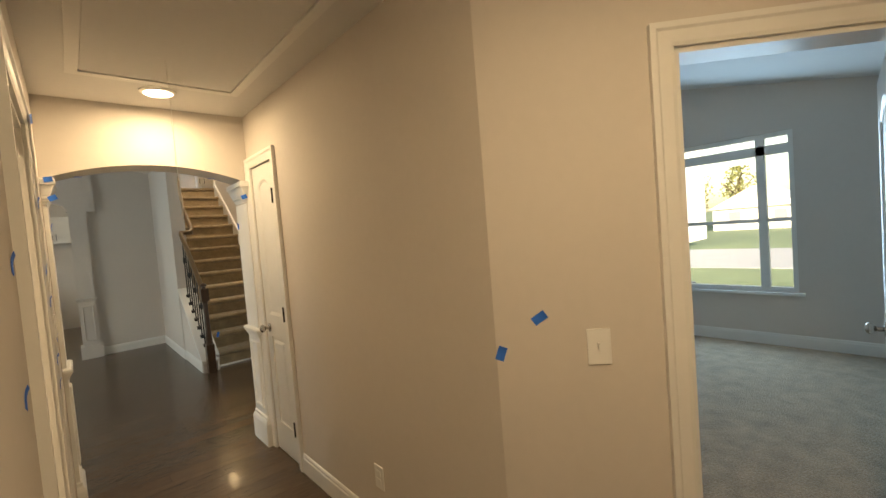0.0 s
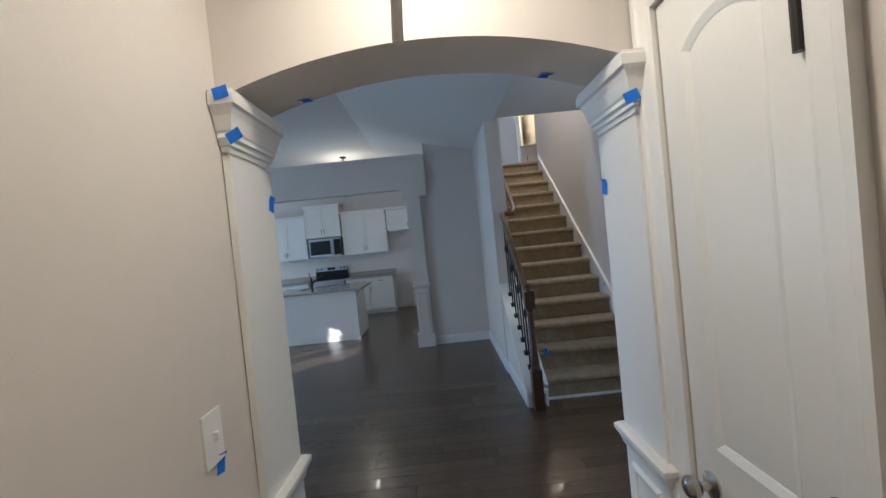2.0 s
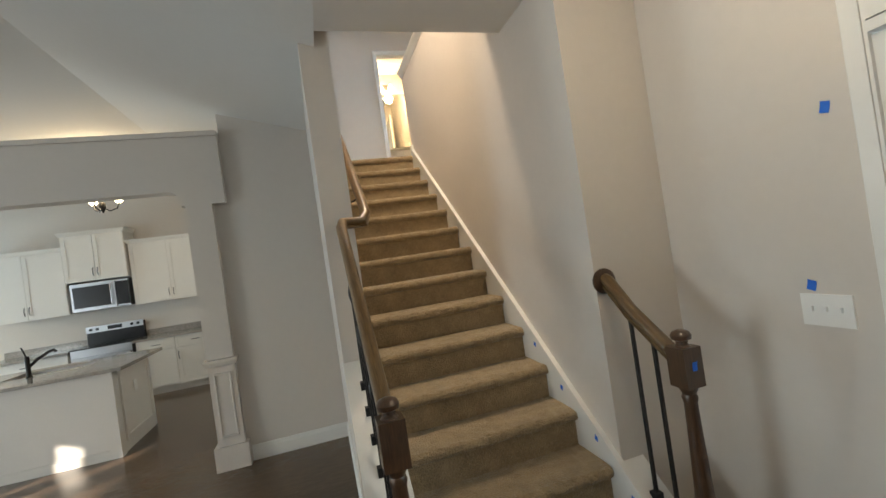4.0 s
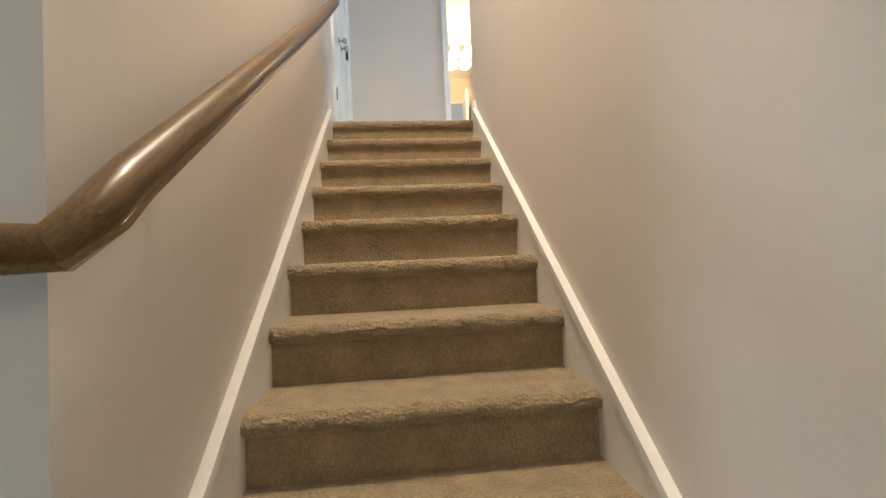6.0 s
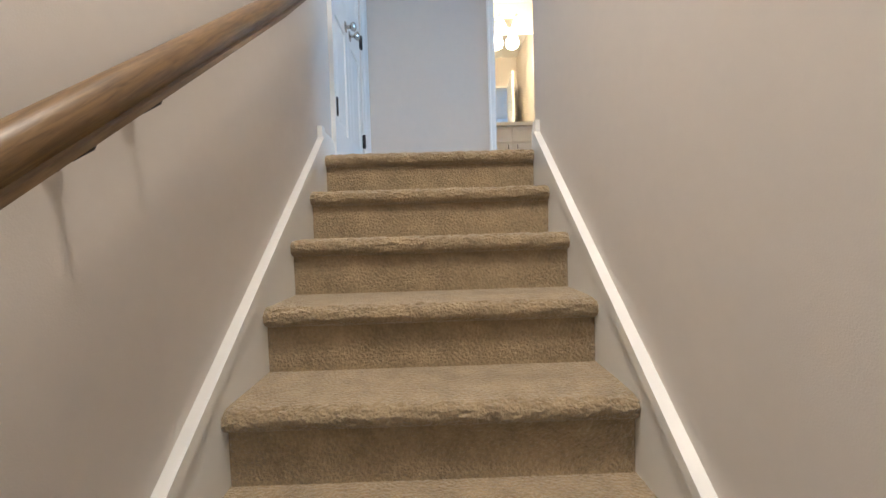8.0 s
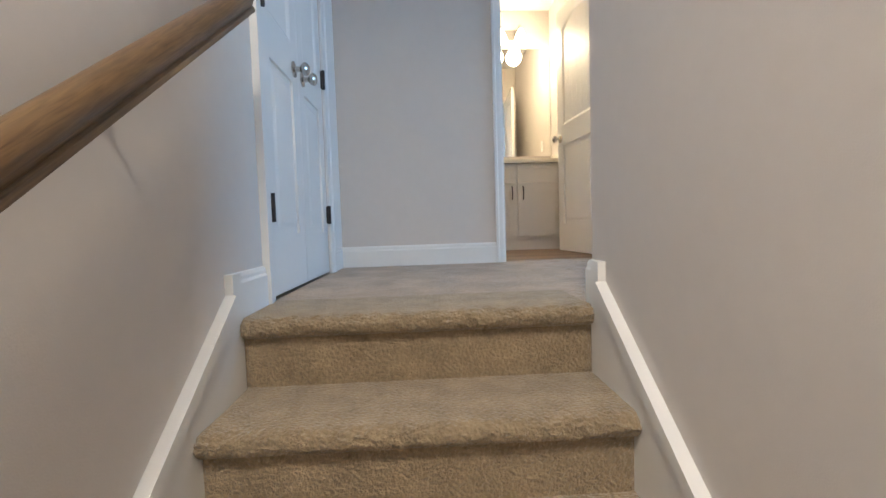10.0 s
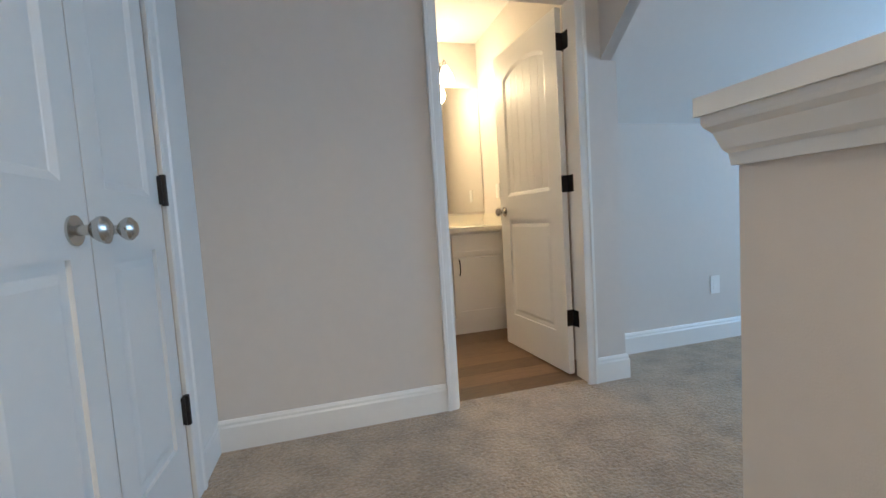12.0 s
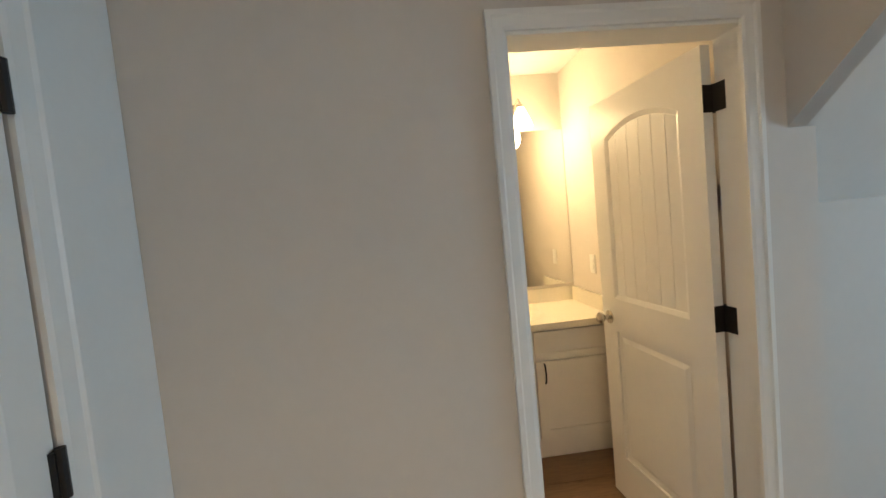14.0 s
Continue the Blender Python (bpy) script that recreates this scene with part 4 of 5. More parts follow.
part("diffuser", bmesh_lathe([(0.074, -0.005), (0.074, -0.013), (0.05, -0.016), (0.01, -0.017)], 32), DISC, lamp, "glowing diffuser", smooth=True)
copy_thing(lamp, pose(-0.75, -9.5, 2.5))
copy_thing(lamp, pose(-2.0, -8.7, 2.5))
vent = thing("ceiling_vent", pose(0.80, -3.66, 2.86), "white louvred air vent in the foyer ceiling", "vent")
part("frame", boxes((-0.16, -0.09, -0.008, 0.16, -0.07, 0), (-0.16, 0.07, -0.008, 0.16, 0.09, 0), (-0.16, -0.07, -0.008, -0.14, 0.07, 0), (0.14, -0.07, -0.008, 0.16, 0.07, 0)), PLATE, vent)
for i in range(7):
    y = -0.06 + i * 0.02
    b = bmesh.new()
    box(b, -0.14, -0.008, -0.001, 0.14, 0.008, 0.001, pose(0, y, -0.006, 35, 0, 0))
    part("slat", b, PLATE, vent)
foyer_lamp = thing("foyer_ceiling_light", pose(0.78, -4.03, 2.86), "flush nickel ceiling light with a lit frosted bowl in the foyer", "ceiling light")
part("base", bmesh_lathe([(0.16, 0), (0.16, -0.018), (0.14, -0.03)], 28), NICKEL, foyer_lamp, smooth=True)
part("bowl", bmesh_lathe([(0.14, -0.03), (0.135, -0.05), (0.105, -0.085), (0.03, -0.105)], 28), SHADE, foyer_lamp, "lit frosted glass bowl", smooth=True)
part("finial", bmesh_lathe([(0.012, -0.103), (0.014, -0.112), (0.008, -0.122), (0.004, -0.13)], 14), BRONZE, foyer_lamp, smooth=True)
dome = thing("stair_dome_light", pose(0.46, -1.88, F + 2.46), "round frosted dome light over the stairs", "ceiling light")
part("base", bmesh_lathe([(0.15, 0), (0.15, -0.02), (0.13, -0.03)], 28), NICKEL, dome, smooth=True)
part("bowl", bmesh_lathe([(0.13, -0.03), (0.12, -0.06), (0.09, -0.085), (0.03, -0.1)], 28), SHADE, dome, smooth=True)


# ---- kitchen ----
def bar_handle(parent, x, z, y, upright=True, length=0.12):
    k = length / 2
    a, c = ((x, y, z - k), (x, y, z + k)) if upright else ((x - k, y, z), (x + k, y, z))
    m1 = [Vector(a).lerp(Vector(c), q) + Vector((0, -0.024 * math.sin(math.pi * min(max((q - 0.0) / 1.0, 0), 1)) ** 0.5, 0)) for q in (0, 0.08, 0.25, 0.5, 0.75, 0.92, 1)]
    part("handle", bmesh_tube(m1, 0.005), BRONZE, parent, "dark curved bar handle", smooth=True)


def shaker(parent, x0, z0, x1, z1, y, handle=None, name="cabinet_door"):
    """Framed door or drawer front whose face is at y, facing -y."""
    s = 0.055 if (z1 - z0) > 0.25 else 0.03
    b = boxes((x0, y, z0, x0 + s, y + 0.019, z1), (x1 - s, y, z0, x1, y + 0.019, z1), (x0 + s, y, z0, x1 - s, y + 0.019, z0 + s), (x0 + s, y, z1 - s, x1 - s, y + 0.019, z1),
              (x0 + s, y + 0.008, z0 + s, x1 - s, y + 0.018, z1 - s))
    d = part(name, b, CABINET, parent)
    if handle:
        bar_handle(d, handle[0], handle[1], y, handle[2])
    return d


def cabinet(name, x0, x1, y0, y1, z0, z1, doors, label, low=True, kick=0.0, drawers=False, crown=False, group=""):
    """A cabinet unit with its front at y0."""
    c = thing(name, pose(x0, y0, z0), label, "cabinet", group)
    w, d, h = x1 - x0, y1 - y0, z1 - z0
    part("body", boxes((0.001, 0.021, kick, w - 0.001, d, h)) if not kick else boxes((0.001, 0.021, kick, w - 0.001, d, h), (0.001, 0.08, 0, w - 0.001, d, kick)), CABINET, c)
    top = h - 0.006
    if drawers:
        shaker(c, 0.006, h - 0.17, w - 0.006, h - 0.012, 0.0, (w / 2, h - 0.09, False), "drawer_front")
        top = h - 0.185
    n = doors
    for i in range(n):
        a, e = 0.006 + i * (w - 0.012) / n, 0.006 + (i + 1) * (w - 0.012) / n - (0.004 if i < n - 1 else 0)
        hx = (e - 0.03 if i == 0 and n == 2 else a + 0.03)
        shaker(c, a, kick + 0.01, e, top, 0.0, (hx, (top - 0.12) if low else (kick + 0.14), True))
    if crown:
        b = bmesh.new()
        sweep(b, [(0, 0), (0.012, 0), (0.03, 0.035), (0.036, 0.05), (0.036, 0.06), (0, 0.06)], [(0, d, h), (0, 0.01, h), (w, 0.01, h), (w, d, h)][::-1], (0, 0, 1))
        part("crown_moulding", b, CABINET, c)
    return c


KB = 3.449
cabinet("upper_cabinet", -5.05, -4.02, 3.10, KB, 1.45, 2.45, 2, "white shaker upper cabinet with two doors", False, crown=True, group="upper kitchen cabinets")
cabinet("upper_cabinet", -4.0, -3.16, 3.04, KB, 1.93, 2.66, 2, "taller white shaker cabinet above the microwave", False, crown=True, group="upper kitchen cabinets")
cabinet("upper_cabinet", -3.14, -2.06, 3.10, KB, 1.45, 2.45, 2, "white shaker upper cabinet with two doors", False, crown=True, group="upper kitchen cabinets")
cabinet("upper_cabinet", -2.04, -0.95, 3.10, KB, 1.93, 2.45, 2, "short white shaker cabinet over the fridge space", False, crown=True, group="upper kitchen cabinets")
cabinet("base_cabinet", -5.05, -3.99, 2.84, KB, 0, 0.87, 2, "white shaker base cabinet with drawer", True, 0.1, True, group="base cabinets")
cabinet("base_cabinet", -3.12, -2.58, 2.84, KB, 0, 0.87, 1, "white shaker base cabinet with drawer", True, 0.1, True, group="base cabinets")
cabinet("base_cabinet", -2.58, -2.0, 2.84, KB, 0, 0.87, 1, "white shaker base cabinet with drawer", True, 0.1, True, group="base cabinets")
single("worktop", boxes((-5.08, 2.81, 0, -3.965, KB, 0.035), (-5.08, KB - 0.02, 0.035, -3.965, KB, 0.13)), GRANITE, pose(0, 0, 0.87), "speckled granite worktop against the kitchen wall", "worktop", bevel=0.004)
single("worktop", boxes((-3.145, 2.81, 0, -1.96, KB, 0.035), (-3.145, KB - 0.02, 0.035, -1.96, KB, 0.13)), GRANITE, pose(0, 0, 0.87), "speckled granite worktop beside the range", "worktop", bevel=0.004)

mw = thing("microwave", pose(-3.96, 3.06, 1.47), "stainless steel microwave with black window over the range", "microwave")
part("body", boxes((0, 0.02, 0, 0.78, 0.388, 0.43)), STEEL, mw, bevel=0.004)
part("door", boxes((0.0, 0.0, 0.0, 0.59, 0.02, 0.43)), STEEL, mw, bevel=0.004)
part("window", boxes((0.03, -0.004, 0.05, 0.52, 0.0, 0.38)), BLACK, mw, "dark glass window")
part("control_panel", boxes((0.60, -0.001, 0.03, 0.77, 0.018, 0.40)), BLACK, mw)
part("handle", bmesh_tube([(0.545, 0, 0.05), (0.545, -0.035, 0.08), (0.545, -0.035, 0.35), (0.545, 0, 0.38)], 0.009), STEEL, mw, smooth=True)
rg = thing("range", pose(-3.955, 2.80, 0), "stainless and black electric range with back panel", "range")
part("body", boxes((0.0, 0.03, 0.05, 0.80, 0.645, 0.90)), STEEL, rg, bevel=0.004)
part("oven_door", boxes((0.02, 0.0, 0.2, 0.78, 0.03, 0.78)), STEEL, rg, bevel=0.006)
part("oven_window", boxes((0.14, -0.004, 0.34, 0.66, 0.0, 0.62)), BLACK, rg)
part("handle", bmesh_tube([(0.06, 0, 0.73), (0.06, -0.05, 0.73), (0.74, -0.05, 0.73), (0.74, 0, 0.73)], 0.012), STEEL, rg, smooth=True)
part("cooktop", boxes((0.0, 0.01, 0.90, 0.80, 0.645, 0.918)), BLACK, rg, bevel=0.003)
part("back_panel", boxes((0.0, 0.56, 0.918, 0.80, 0.645, 1.18)), BLACK, rg, bevel=0.006)
part("panel_top", boxes((0.0, 0.548, 1.10, 0.80, 0.56, 1.20)), STEEL, rg)
part("display", boxes((0.30, 0.543, 1.12, 0.50, 0.548, 1.18)), BLACK, rg)
for x in (0.07, 0.16, 0.64, 0.73):
    b = bmesh.new()
    lathe(b, [(0.022, 0), (0.020, 0.022), (0.008, 0.024)], m=pose(x, 0.548, 1.15, 90, 0, 0))
    part("knob", b, BLACK, rg, smooth=True)

isl = thing("kitchen_island", pose(-4.46, 0.2, 0), "white panelled kitchen island with granite top", "kitchen island")
IW, ID = 2.10, 1.0
part("body", boxes((0.22, 0.02, 0, IW - 0.02, ID - 0.02, 0.87)), CABINET, isl)
part("front_panel", boxes((0.22, 0.008, 0.0, IW - 0.10, 0.02, 0.87)), CABINET, isl)
part("corner_post", boxes((IW - 0.10, -0.005, 0, IW, 0.095, 0.87)), CABINET, isl, bevel=0.004)
part("corner_post", boxes((0.0, 0.0, 0, 0.09, 0.09, 0.87)), CABINET, isl, bevel=0.004)
part("side_panel", boxes((0.09, 0.02, 0, 0.22, 0.06, 0.87), (0.0, 0.09, 0, 0.03, ID, 0.87)), CABINET, isl)
part("base_moulding", boxes((0.09, -0.006, 0, IW - 0.10, 0.008, 0.09)), CABINET, isl, bevel=0.003)
d = part("cabinet_door", boxes((IW - 0.021, 0.16, 0.1, IW, 0.22, 0.84), (IW - 0.021, 0.86, 0.1, IW, 0.92, 0.84), (IW - 0.021, 0.22, 0.1, IW, 0.86, 0.16), (IW - 0.021, 0.22, 0.78, IW, 0.86, 0.84), (IW - 0.021, 0.22, 0.16, IW - 0.012, 0.86, 0.78)), CABINET, isl)
part("outlet", boxes((IW, 0.45, 0.55, IW + 0.006, 0.52, 0.66)), PLATE, isl)
single("island_worktop", boxes((-0.06, -0.10, 0, IW + 0.12, 0.42, 0.035), (-0.06, 0.42, 0, 0.95, 0.86, 0.035), (1.65, 0.42, 0, IW + 0.12, 0.86, 0.035), (-0.06, 0.86, 0, IW + 0.12, ID + 0.05, 0.035)), GRANITE, pose(-4.46, 0.2, 0.87), "speckled granite top of the kitchen island", "worktop")
sink = thing("sink", pose(-3.51, 0.62, 0.875), "stainless steel sink set in the island", "sink")
part("basin", boxes((0, 0, -0.2, 0.7, 0.44, -0.19), (0, 0, -0.19, 0.01, 0.44, 0.02), (0.69, 0, -0.19, 0.7, 0.44, 0.02), (0.01, 0, -0.19, 0.69, 0.01, 0.02), (0.01, 0.43, -0.19, 0.69, 0.44, 0.02)), STEEL, sink)
fc = thing("kitchen_faucet", pose(-3.22, 0.56, 0.905), "dark bronze pull-out faucet on the island", "faucet")
part("body", bmesh_lathe([(0.028, 0), (0.028, 0.01), (0.02, 0.02), (0.02, 0.2), (0.016, 0.22)]), BRONZE, fc, smooth=True)
part("spout", bmesh_tube([(0, 0, 0.10), (0.06, 0.05, 0.17), (0.13, 0.11, 0.225), (0.16, 0.14, 0.235), (0.175, 0.155, 0.21)], 0.015), BRONZE, fc, smooth=True)
part("lever", bmesh_tube([(0, 0, 0.2), (-0.01, -0.02, 0.27), (-0.015, -0.04, 0.32)], 0.007), BRONZE, fc, smooth=True)


def chandelier(name, m, drop, arms, r, label):
    c = thing(name, m, label, "pendant lamp")
    part("canopy", bmesh_lathe([(0.065, 0), (0.06, -0.015), (0.02, -0.03)]), BRONZE, c, smooth=True)
    part("rod", bmesh_tube([(0, 0, -0.02), (0, 0, -drop)], 0.006), BRONZE, c)
    part("hub", bmesh_lathe([(0.01, 0.04), (0.028, 0.02), (0.034, -0.02), (0.02, -0.06), (0.006, -0.09)]), BRONZE, c, smooth=True, m=pose(0, 0, -drop))
    for i in range(arms):
        a = 2 * math.pi * i / arms + 0.4
        dx, dy = math.cos(a), math.sin(a)
        arm = part("arm", bmesh_tube([(0, 0, -drop - 0.02), (dx * r * 0.4, dy * r * 0.4, -drop - 0.07), (dx * r * 0.85, dy * r * 0.85, -drop - 0.04), (dx * r, dy * r, -drop + 0.02)], 0.007), BRONZE, c, smooth=True)
        b = bmesh.new()
        lathe(b, [(0.02, 0), (0.04, 0.025), (0.052, 0.07), (0.055, 0.11)], (dx * r, dy * r, -drop + 0.02), 16)
        part("shade", b, SHADE, arm, "lit frosted glass shade", smooth=True)


chandelier("island_chandelier", pose(-2.44, 0.7, 3.30), 0.66, 3, 0.15, "dark bronze chandelier with frosted shades over the island")
chandelier("dining_chandelier", pose(-7.2, 1.9, 3.30), 1.39, 5, 0.26, "dark bronze chandelier with lit shades in the dining corner")
sm = single("smoke_detector", bmesh_lathe([(0.065, 0), (0.065, -0.02), (0.05, -0.035), (0.02, -0.038)], 24), PLATE, pose(-1.55, 0.8, 3.237, 0, 14.4, 0), "round white smoke detector on the sloped ceiling", "smoke detector", smooth=True)

fan = thing("ceiling_fan", pose(-4.02, -2.6, 3.30), "dark ceiling fan hanging from the living room ceiling", "ceiling fan")
part("rod", bmesh_tube([(0, 0, 0), (0, 0, -0.2)], 0.012), BRONZE, fan)
part("motor", bmesh_lathe([(0.05, 0.1), (0.11, 0.07), (0.12, 0.0), (0.1, -0.04), (0.04, -0.06)], 24), BRONZE, fan, smooth=True, m=pose(0, 0, -0.27))
for i in range(5):
    b = bmesh.new()
    prism(b, [(0.12, -0.05), (0.2, -0.065), (0.62, -0.075), (0.66, -0.05), (0.66, 0.05), (0.62, 0.075), (0.2, 0.065), (0.12, 0.05)], -0.006, 0.006, lambda u, v, q: (u, v, q))
    part("blade", b, BRONZE, fan, m=pose(0, 0, -0.26, 0, 0, 72 * i + 8) @ pose(0, 0, 0, 15, 0, 0))


# ---- windows ----
def window(name, m, w, h, cols, label, rail=None, depth=0.12, top=None):
    """Window unit in the local x-z plane; the room is at -y."""
    wd = tagged(new(name), label, "window", kind="structure")
    wd.matrix_world = m
    f = 0.045
    part("window_frame", boxes((0, 0.02, 0, f, 0.09, h), (w - f, 0.02, 0, w, 0.09, h), (f, 0.02, 0, w - f, 0.09, f), (f, 0.02, h - f, w - f, 0.09, h)), PLATE, wd)
    for x in cols:
        part("mullion", boxes((x - 0.04, 0.02, f, x + 0.04, 0.085, h - f)), PLATE, wd)
    if rail:
        part("meeting_rail", boxes((f, 0.03, rail - 0.02, w - f, 0.08, rail + 0.02)), PLATE, wd)
    if top:
        part("transom_bar", boxes((f, 0.02, top - 0.05, w - f, 0.088, top + 0.05)), PLATE, wd)
    g = part("pane", boxes((f, 0.055, f, w - f, 0.06, h - f)), GLASS, wd)
    g.visible_shadow = False
    part("window_sill", boxes((-0.05, -0.06, -0.03, w + 0.05, 0.02, -0.002)), TRIM, wd, bevel=0.005)
    return wd


window("window_1", pose(4.38, -7.30, 0.587, 0, 0, -90), 1.23, 1.713, [0.943], "white bedroom window with a transom looking on lawn and a white house", 0.78, top=1.535)
window("window_2", pose(-8.35, 1.12, 0.55, 0, 0, 90), 1.33, 1.65, [0.66], "white double dining window", 0.8)
for i, (y, w) in enumerate(((-5.6, 0.7), (-4.62, 0.34), (-4.14, 0.28), (-3.38, 0.23))):
    window("window_3", pose(-8.35, y, 0.55, 0, 0, 90), w, 1.75, [], "white narrow living room window", 0.85)
window("window_4", pose(5.08, 1.0, F + 0.8, 0, 0, -90), 1.4, 1.3, [0.7], "white loft window", 0.6)
window("window_5", pose(4.36, 1.84, F + 1.06, 0, 0, 0), 0.64, 0.36, [], "low wide loft window in the knee wall", None)

alarm = thing("wall_box", pose(4.12, 1.84, F + 1.10), "white plastic box mounted on the knee wall beside the window", "wall box")
part("case", boxes((-0.16, -0.20, 0, 0.16, 0, 0.29)), PLATE, alarm, bevel=0.03, smooth=True)
part("button", boxes((-0.13, -0.206, 0.05, -0.10, -0.199, 0.08)), NICKEL, alarm)
# ---- bathroom ----
van = thing("vanity", pose(0.62, 2.72, F), "white bathroom vanity with shaker doors", "vanity cabinet")
vw, vd, vh = 1.275, 0.575, 0.80
part("body", boxes((0, 0.021, 0.1, vw, vd, vh), (0, 0.035, 0, vw, vd, 0.1)), CABINET, van)
for x0, x1, hx in ((0.0, 0.28, None), (0.28, 0.77, 0.727), (0.77, vw, 0.83)):
    shaker(van, x0 + 0.01, 0.13, x1 - 0.01, vh - 0.2, 0.0, (hx, vh - 0.27, True) if hx else None)
    shaker(van, x0 + 0.01, vh - 0.18, x1 - 0.01, vh - 0.02, 0.0, None, "drawer_front")
vt = thing("marble_worktop", pose(0.62, 2.69, F + 0.80), "cream cultured marble vanity top with backsplash and basin", "worktop")
part("slab", boxes((-0.01, 0, 0, vw, 0.605, 0.035)), MARBLE, vt, bevel=0.006)
part("backsplash", boxes((-0.01, 0.585, 0.035, vw, 0.605, 0.135), (vw - 0.02, 0.0, 0.035, vw, 0.585, 0.135)), MARBLE, vt, bevel=0.004)
b = bmesh.new()
lathe(b, [(0.21, 0.0365), (0.20, 0.0375), (0.18, 0.0385), (0.165, 0.037)], (0.72, 0.30, 0), 32)
part("basin_rim", b, MARBLE, vt, smooth=True)
ft = thing("bath_faucet", pose(1.34, 3.20, F + 0.835), "nickel basin faucet on the vanity", "faucet")
part("body", bmesh_lathe([(0.025, 0), (0.022, 0.02), (0.016, 0.08), (0.012, 0.09)]), NICKEL, ft, smooth=True)
part("spout", bmesh_tube([(0, 0, 0.06), (0, -0.05, 0.10), (0, -0.11, 0.09)], 0.01), NICKEL, ft, smooth=True)
mir = thing("bath_mirror", pose(0.66, 3.299, F + 0.955), "large frameless mirror above the vanity", "mirror")
part("glass", boxes((0, -0.006, 0, 1.235, 0, 1.11)), MIRROR, mir)
vl = thing("vanity_light", pose(1.36, 3.299, F + 2.20), "nickel vanity light with lit frosted shades", "wall light")
part("backplate", boxes((-0.26, -0.02, -0.05, 0.26, 0, 0.05)), NICKEL, vl, bevel=0.006)
for x in (-0.2, 0.0, 0.2):
    a = part("arm", bmesh_tube([(x, -0.02, 0), (x, -0.07, 0.05), (x, -0.12, 0.06), (x, -0.155, 0.03), (x, -0.16, -0.01)], 0.007), NICKEL, vl, smooth=True)
    b = bmesh.new()
    lathe(b, [(0.022, 0), (0.03, -0.02), (0.055, -0.07), (0.07, -0.12), (0.072, -0.13)], (x, -0.16, -0.005), 20)
    part("shade", b, SHADE, a, "lit frosted glass shade", smooth=True)


# ---- strips of blue painter's tape ----
def tape(m, w=0.03, h=0.045, lift=0.005):
    b = bmesh.new()
    ys = [(-0.0012 - lift * max(0, q - 0.5) ** 2 * 4, (q - 0.5) * h) for q in (0, 0.25, 0.5, 0.7, 0.85, 1)]
    prism(b, ys + [(y - 0.001, z) for y, z in ys[::-1]], -w / 2, w / 2, lambda u, v, q: (q, u, v))
    single("tape_strip", b, TAPE, m, "torn strip of blue painter's tape marking a flaw", "tape", "blue tape marks")


for s, z, a in ((0.151, 1.22, 55), (0.016, 1.105, 20)):
    tape(ANG @ pose(s, 0, z, 0, a, 0), 0.03, 0.05)
for y, z, a in ((-7.115, 1.768, 8), (-7.118, 1.512, -5), (-7.09, 1.383, 10), (-7.085, 1.152, 30), (-7.085, 1.056, 0)):
    tape(pose(HL + 0.019, y, z, 0, 0, 90) @ pose(0, 0, 0, 0, a, 0), 0.032, 0.042)
tape(pose(HL + 0.025, -7.10, 2.09, 0, 0, 90) @ pose(0, 0, 0, 0, 70, 0), 0.035, 0.05)
for y, z, a in ((-8.10, 1.54, 15), (-8.16, 1.27, 25), (-6.19, 1.12, 12)):
    tape(pose(HL, y, z, 0, 0, 90) @ pose(0, 0, 0, 0, a, 0), 0.032, 0.045)
for x, z, a in ((-1.518, 2.004, 60), (-1.508, 1.895, 10), (-1.511, 1.406, 0), (-1.512, 0.955, 20)):
    tape(pose(x, -7.1985, z) @ pose(0, 0, 0, 0, a, 0), 0.03, 0.04)
tape(pose(OX0 + 0.0085, -5.784, 1.75, 0, 0, 90) @ pose(0, 0, 0, 0, 12, 0), 0.035, 0.05)
tape(pose(OX1 - 0.0085, -5.784, 1.70, 0, 0, -90) @ pose(0, 0, 0, 0, 12, 0), 0.035, 0.05)
tape(pose(-1.21, -5.80, 2.069, 90, 0, 0) @ pose(0, 0, 0, 0, -14, 0), 0.035, 0.04)
tape(pose(-0.44, -5.80, 2.073, 90, 0, 0) @ pose(0, 0, 0, 0, 14, 0), 0.035, 0.04)
for x, y, z, a in ((-1.345, -0.0555, 2.008, 80), (-1.335, -0.026, 1.905, 65), (-0.29, -0.026, 1.905, 70)):
    tape(pose(x, AY + y, z) @ pose(0, 0, 0, 0, a, 0), 0.03, 0.04, 0.003)
tape(pose(-0.245, AY - 0.001, 1.945) @ pose(0, 0, 0, 0, 5, 0), 0.03, 0.05, 0.003)
for y, z, x in ((-3.841, 1.863, 1.5), (-3.716, 1.237, 1.5), (-3.689, 0.06, 1.484)):
    tape(pose(x, y, z, 0, 0, -90) @ pose(0, 0, 0, 0, 15, 0), 0.03, 0.04)
tape(pose(1.519, -4.02, 1.12, 0, 0, -90), 0.04, 0.05)
tape(pose(1.499, -4.14, 2.10, 0, 0, -90) @ pose(0, 0, 0, 0, 75, 0), 0.035, 0.06)
for y, z in ((-2.415, 0.90), (-2.667, 0.69), (-2.94, 0.50), (-3.165, 0.30)):
    tape(pose(SX1 - 0.0045, y, z, 0, 0, -90) @ pose(0, 0, 0, 0, 20, 0), 0.024, 0.032, 0.004)
tape(pose(0.11, -3.048 + 0.002, F - 12 * H - 0.012) @ pose(0, -0.003, 0, 0, 15, 0), 0.03, 0.07)
tape(pose(XR + 0.045, -3.51 - 0.044, 0.99), 0.022, 0.035, 0.003)

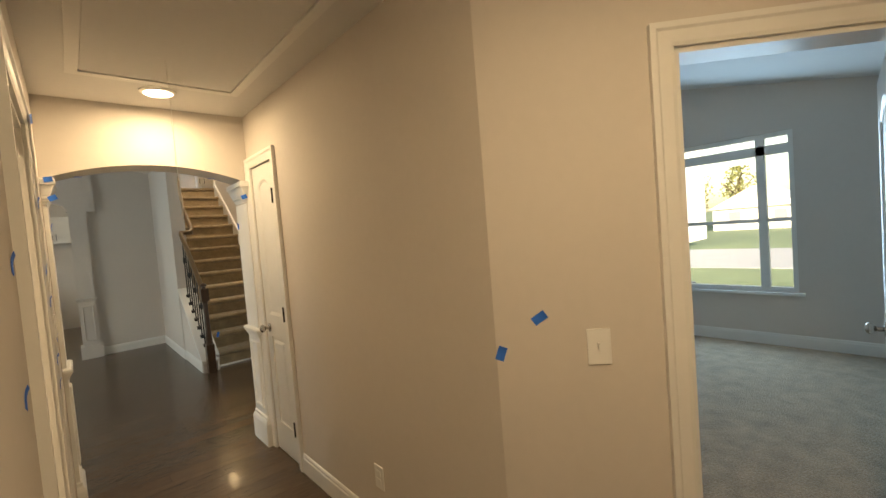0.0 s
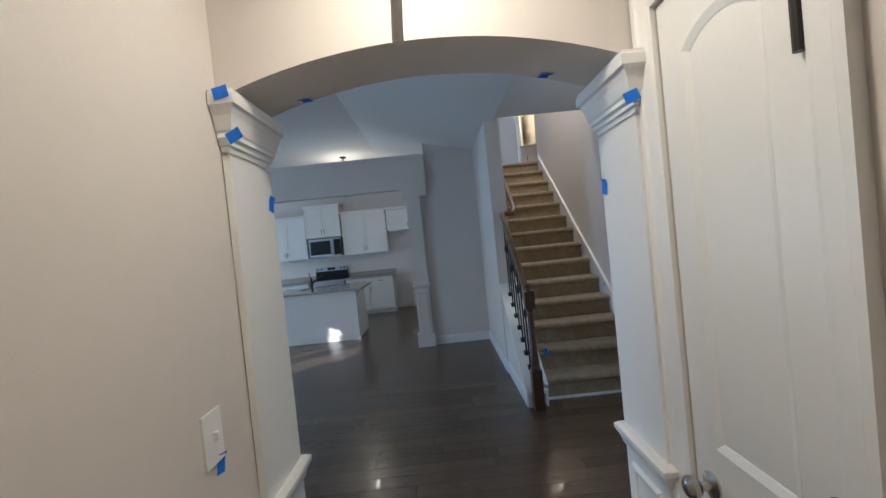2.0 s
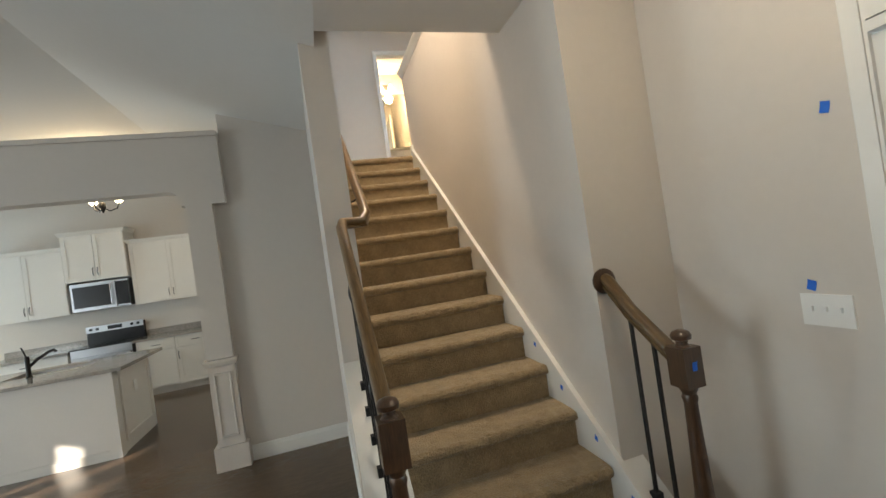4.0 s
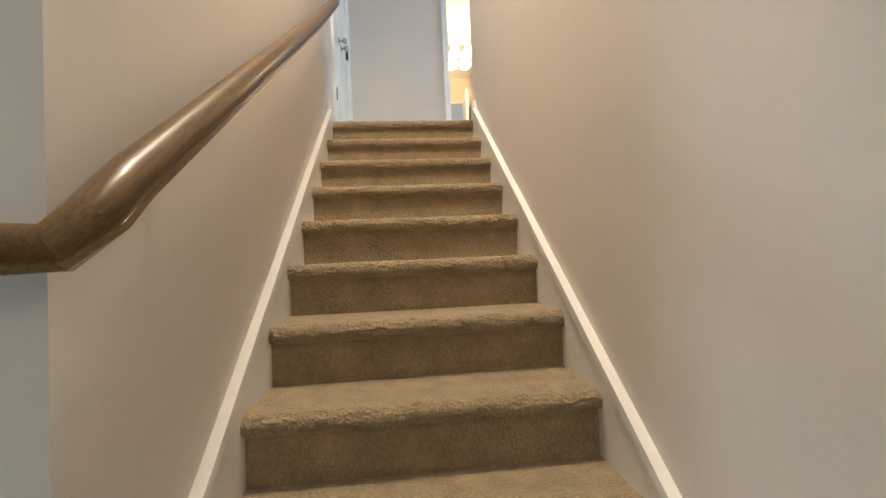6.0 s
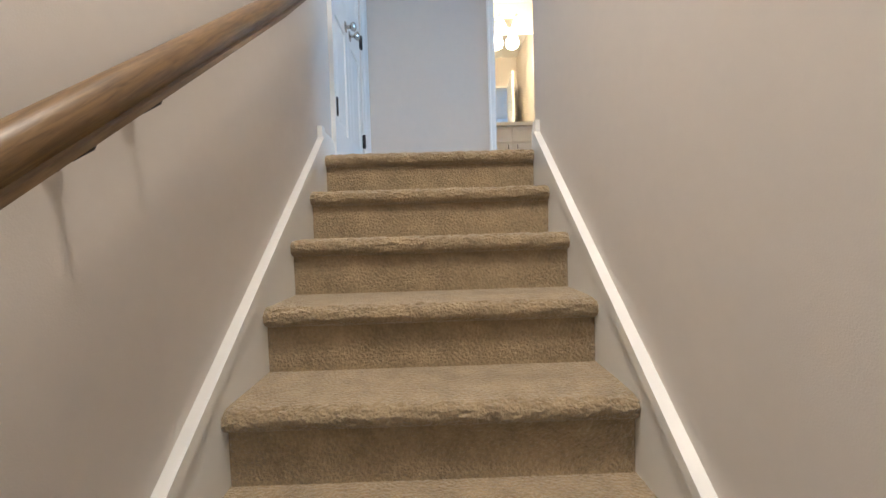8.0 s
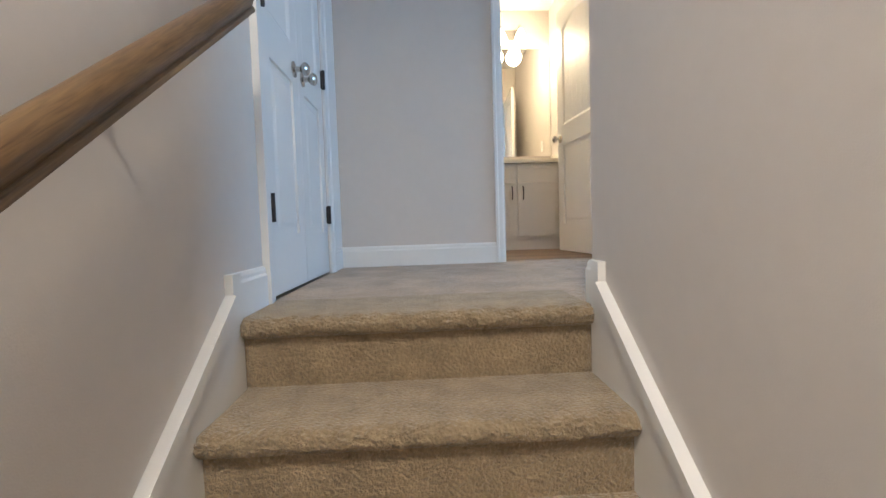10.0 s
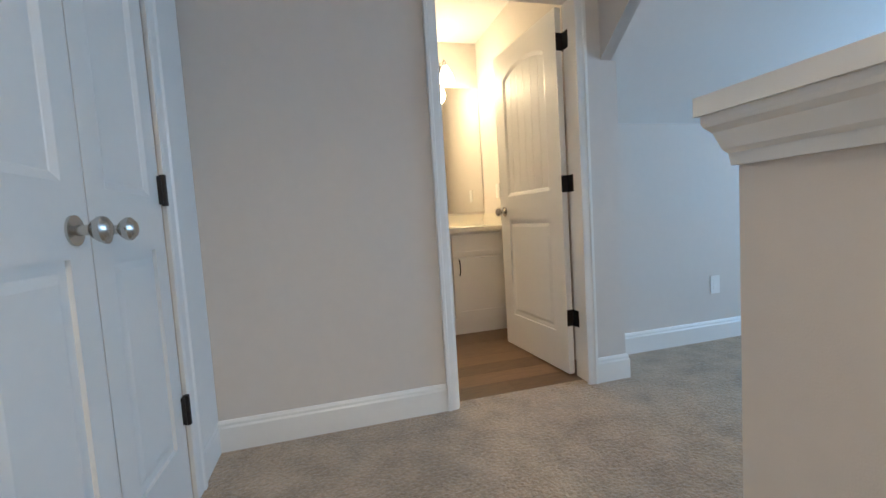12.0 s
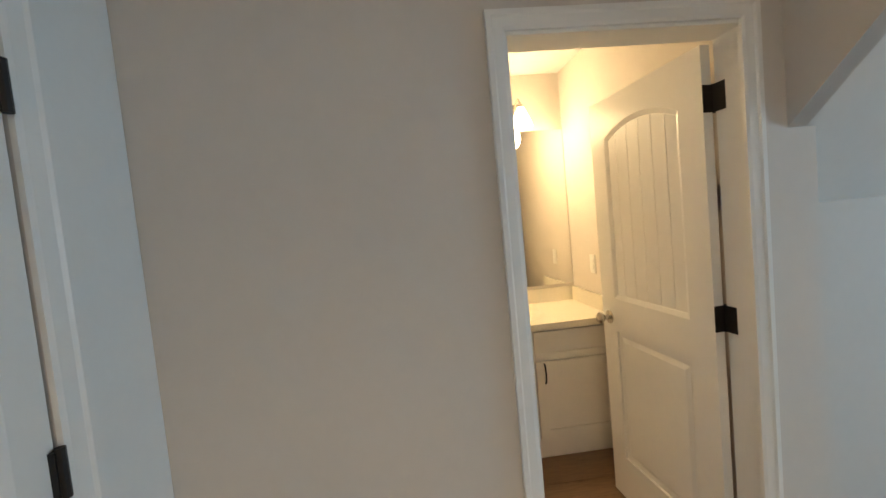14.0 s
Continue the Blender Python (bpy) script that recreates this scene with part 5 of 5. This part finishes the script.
# ---- outdoors ----
structure("ground", boxes((-400, -400, -0.6, 400, 400, -0.35)), GRASS, "green lawn round the house", "ground")
structure("road", boxes((14, -80, -0.345, 21, 60, -0.33)), ASPHALT, "pale road beyond the lawn", "road")
hs = thing("white_house", pose(40, -0.9, -0.35), "white gabled house across the road", "house")
part("wall", boxes((0, -3.0, 0, 9, 3.0, 1.9)), TRIM, hs)
b = bmesh.new()
prism(b, [(-3.2, 1.8), (3.2, 1.8), (0, 3.5)], -0.4, 9.4, lambda u, v, q: (q, u, v))
part("roof", b, TRIM, hs)
for y in (-1.6, 1.4):
    wdw = part("window", boxes((-0.05, y - 0.4, 0.7, 0.0, y + 0.4, 1.5)), ROOF, hs)
    part("frame", boxes((-0.08, y - 0.45, 0.64, -0.05, y + 0.45, 0.7), (-0.08, y - 0.45, 1.5, -0.05, y + 0.45, 1.56)), TRIM, wdw)


def tree(x, y, h, seed):
    rnd = random.Random(seed)
    t = thing("tree", pose(x, y, -0.36), "tall roadside tree with yellow-green leaves", "tree", "trees across the road")
    b = bmesh.new()
    tube(b, [(0, 0, 0), (rnd.uniform(-.1, .1), 0, h * 0.3), (rnd.uniform(-.3, .3), rnd.uniform(-.3, .3), h * 0.8)], 0.16, 8)
    for i in range(6):
        a, z = rnd.uniform(0, 6.28), h * rnd.uniform(0.3, 0.7)
        tube(b, [(0, 0, z), (math.cos(a) * h * 0.1, math.sin(a) * h * 0.1, z + h * 0.1), (math.cos(a) * h * 0.2, math.sin(a) * h * 0.2, z + h * 0.22)], 0.05, 6)
    part("trunk", b, BARK, t)
    n = 900
    pts = np.zeros((n, 4, 3))
    for i in range(n):
        a, rr, z = rnd.uniform(0, 6.28), math.sqrt(rnd.random()), rnd.random()
        r = h * 0.27 * (0.45 + 0.75 * math.sin(math.pi * (0.12 + 0.85 * z))) * rr * (0.75 + 0.35 * math.sin(3 * a + seed))
        c = np.array((math.cos(a) * r, math.sin(a) * r, h * (0.28 + 0.72 * z)))
        u, v = np.array([rnd.gauss(0, 1) for _ in range(3)]), np.array([rnd.gauss(0, 1) for _ in range(3)])
        u, v = u / np.linalg.norm(u) * h * 0.022, v / np.linalg.norm(v) * h * 0.022
        pts[i] = (c - u, c - v, c + u, c + v)
    me = bpy.data.meshes.new("crown")
    me.from_pydata(pts.reshape(-1, 3).tolist(), [], [tuple(range(4 * i, 4 * i + 4)) for i in range(n)])
    me.materials.append(LEAF)
    cr = new("crown", me)
    cr.parent = t


for i in range(12):
    tree(50 + (i * 7) % 13, 2.5 + i * 3.1 + (i * 3) % 4, 6 + (i * 5) % 4, i)

# ---- floor boards (pieces last) ----
def planks(parent, x0, x1, y0, y1, width, z, mat, along, name="plank", limit=300, seed=3):
    rnd = random.Random(seed)
    lens = [0.9, 1.2, 1.5, 1.8]
    made, rest, count = {}, bmesh.new(), 0
    rows, y = [], y0
    while y < y1 - 0.01:
        w = min(width, y1 - y)
        x = x0 - rnd.uniform(0, 0.9)
        while x < x1 - 0.005:
            ln = rnd.choice(lens)
            a, c = max(x, x0), min(x + ln, x1)
            if c - a > 0.02:
                rows.append((a, c, y, y + w))
            x += ln
        y += width
    for a, c, ya, yb in rows:
        g = 0.0003
        if count < limit:
            key = (round(c - a, 3), round(yb - ya, 3))
            if key not in made:
                b = bmesh.new()
                v = box(b, g, g, -0.012, c - a - g, yb - ya - g, 0)
                for q in v:
                    if q.co.z > -0.001:
                        q.co.x += 0.0006 if q.co.x < 0.1 else -0.0006
                        q.co.y += 0.0006 if q.co.y < 0.05 else -0.0006
                made[key] = mesh_of(name, b, mat)
            ob = new(name, made[key])
            ob.parent = parent
            ob.matrix_local = pose(a, ya, z) if along == 0 else pose(-ya, a, z, 0, 0, 90)
            count += 1
        else:
            box(rest, a + g, ya + g, z - 0.012, c - g, yb - g, z)
    if len(rest.verts):
        ob = part(name + "s", rest, mat, parent)
        tagged(ob, kind="stuff")
    else:
        rest.free()


floor = bpy.data.objects["floor"]
planks(floor, -3.4, 1.5, -6.0, -1.6, 0.13, 0.0, OAK, 0)
planks(floor, -1.5, 0.9, -11.0, -6.0, 0.13, 0.0, OAK, 0, limit=150, seed=5)
planks(floor, -8.35, -3.4, -5.77, 3.45, 0.13, 0.0, OAK, 0, limit=0, seed=7)
planks(floor, -3.4, -0.1, -1.6 + 0.0, 3.45, 0.13, 0.0, OAK, 0, limit=0, seed=8)
planks(bpy.data.objects["floor_bath"], 0.3, 1.9, 1.60, 2.8, 0.15, F, VINYL, 0, seed=9)
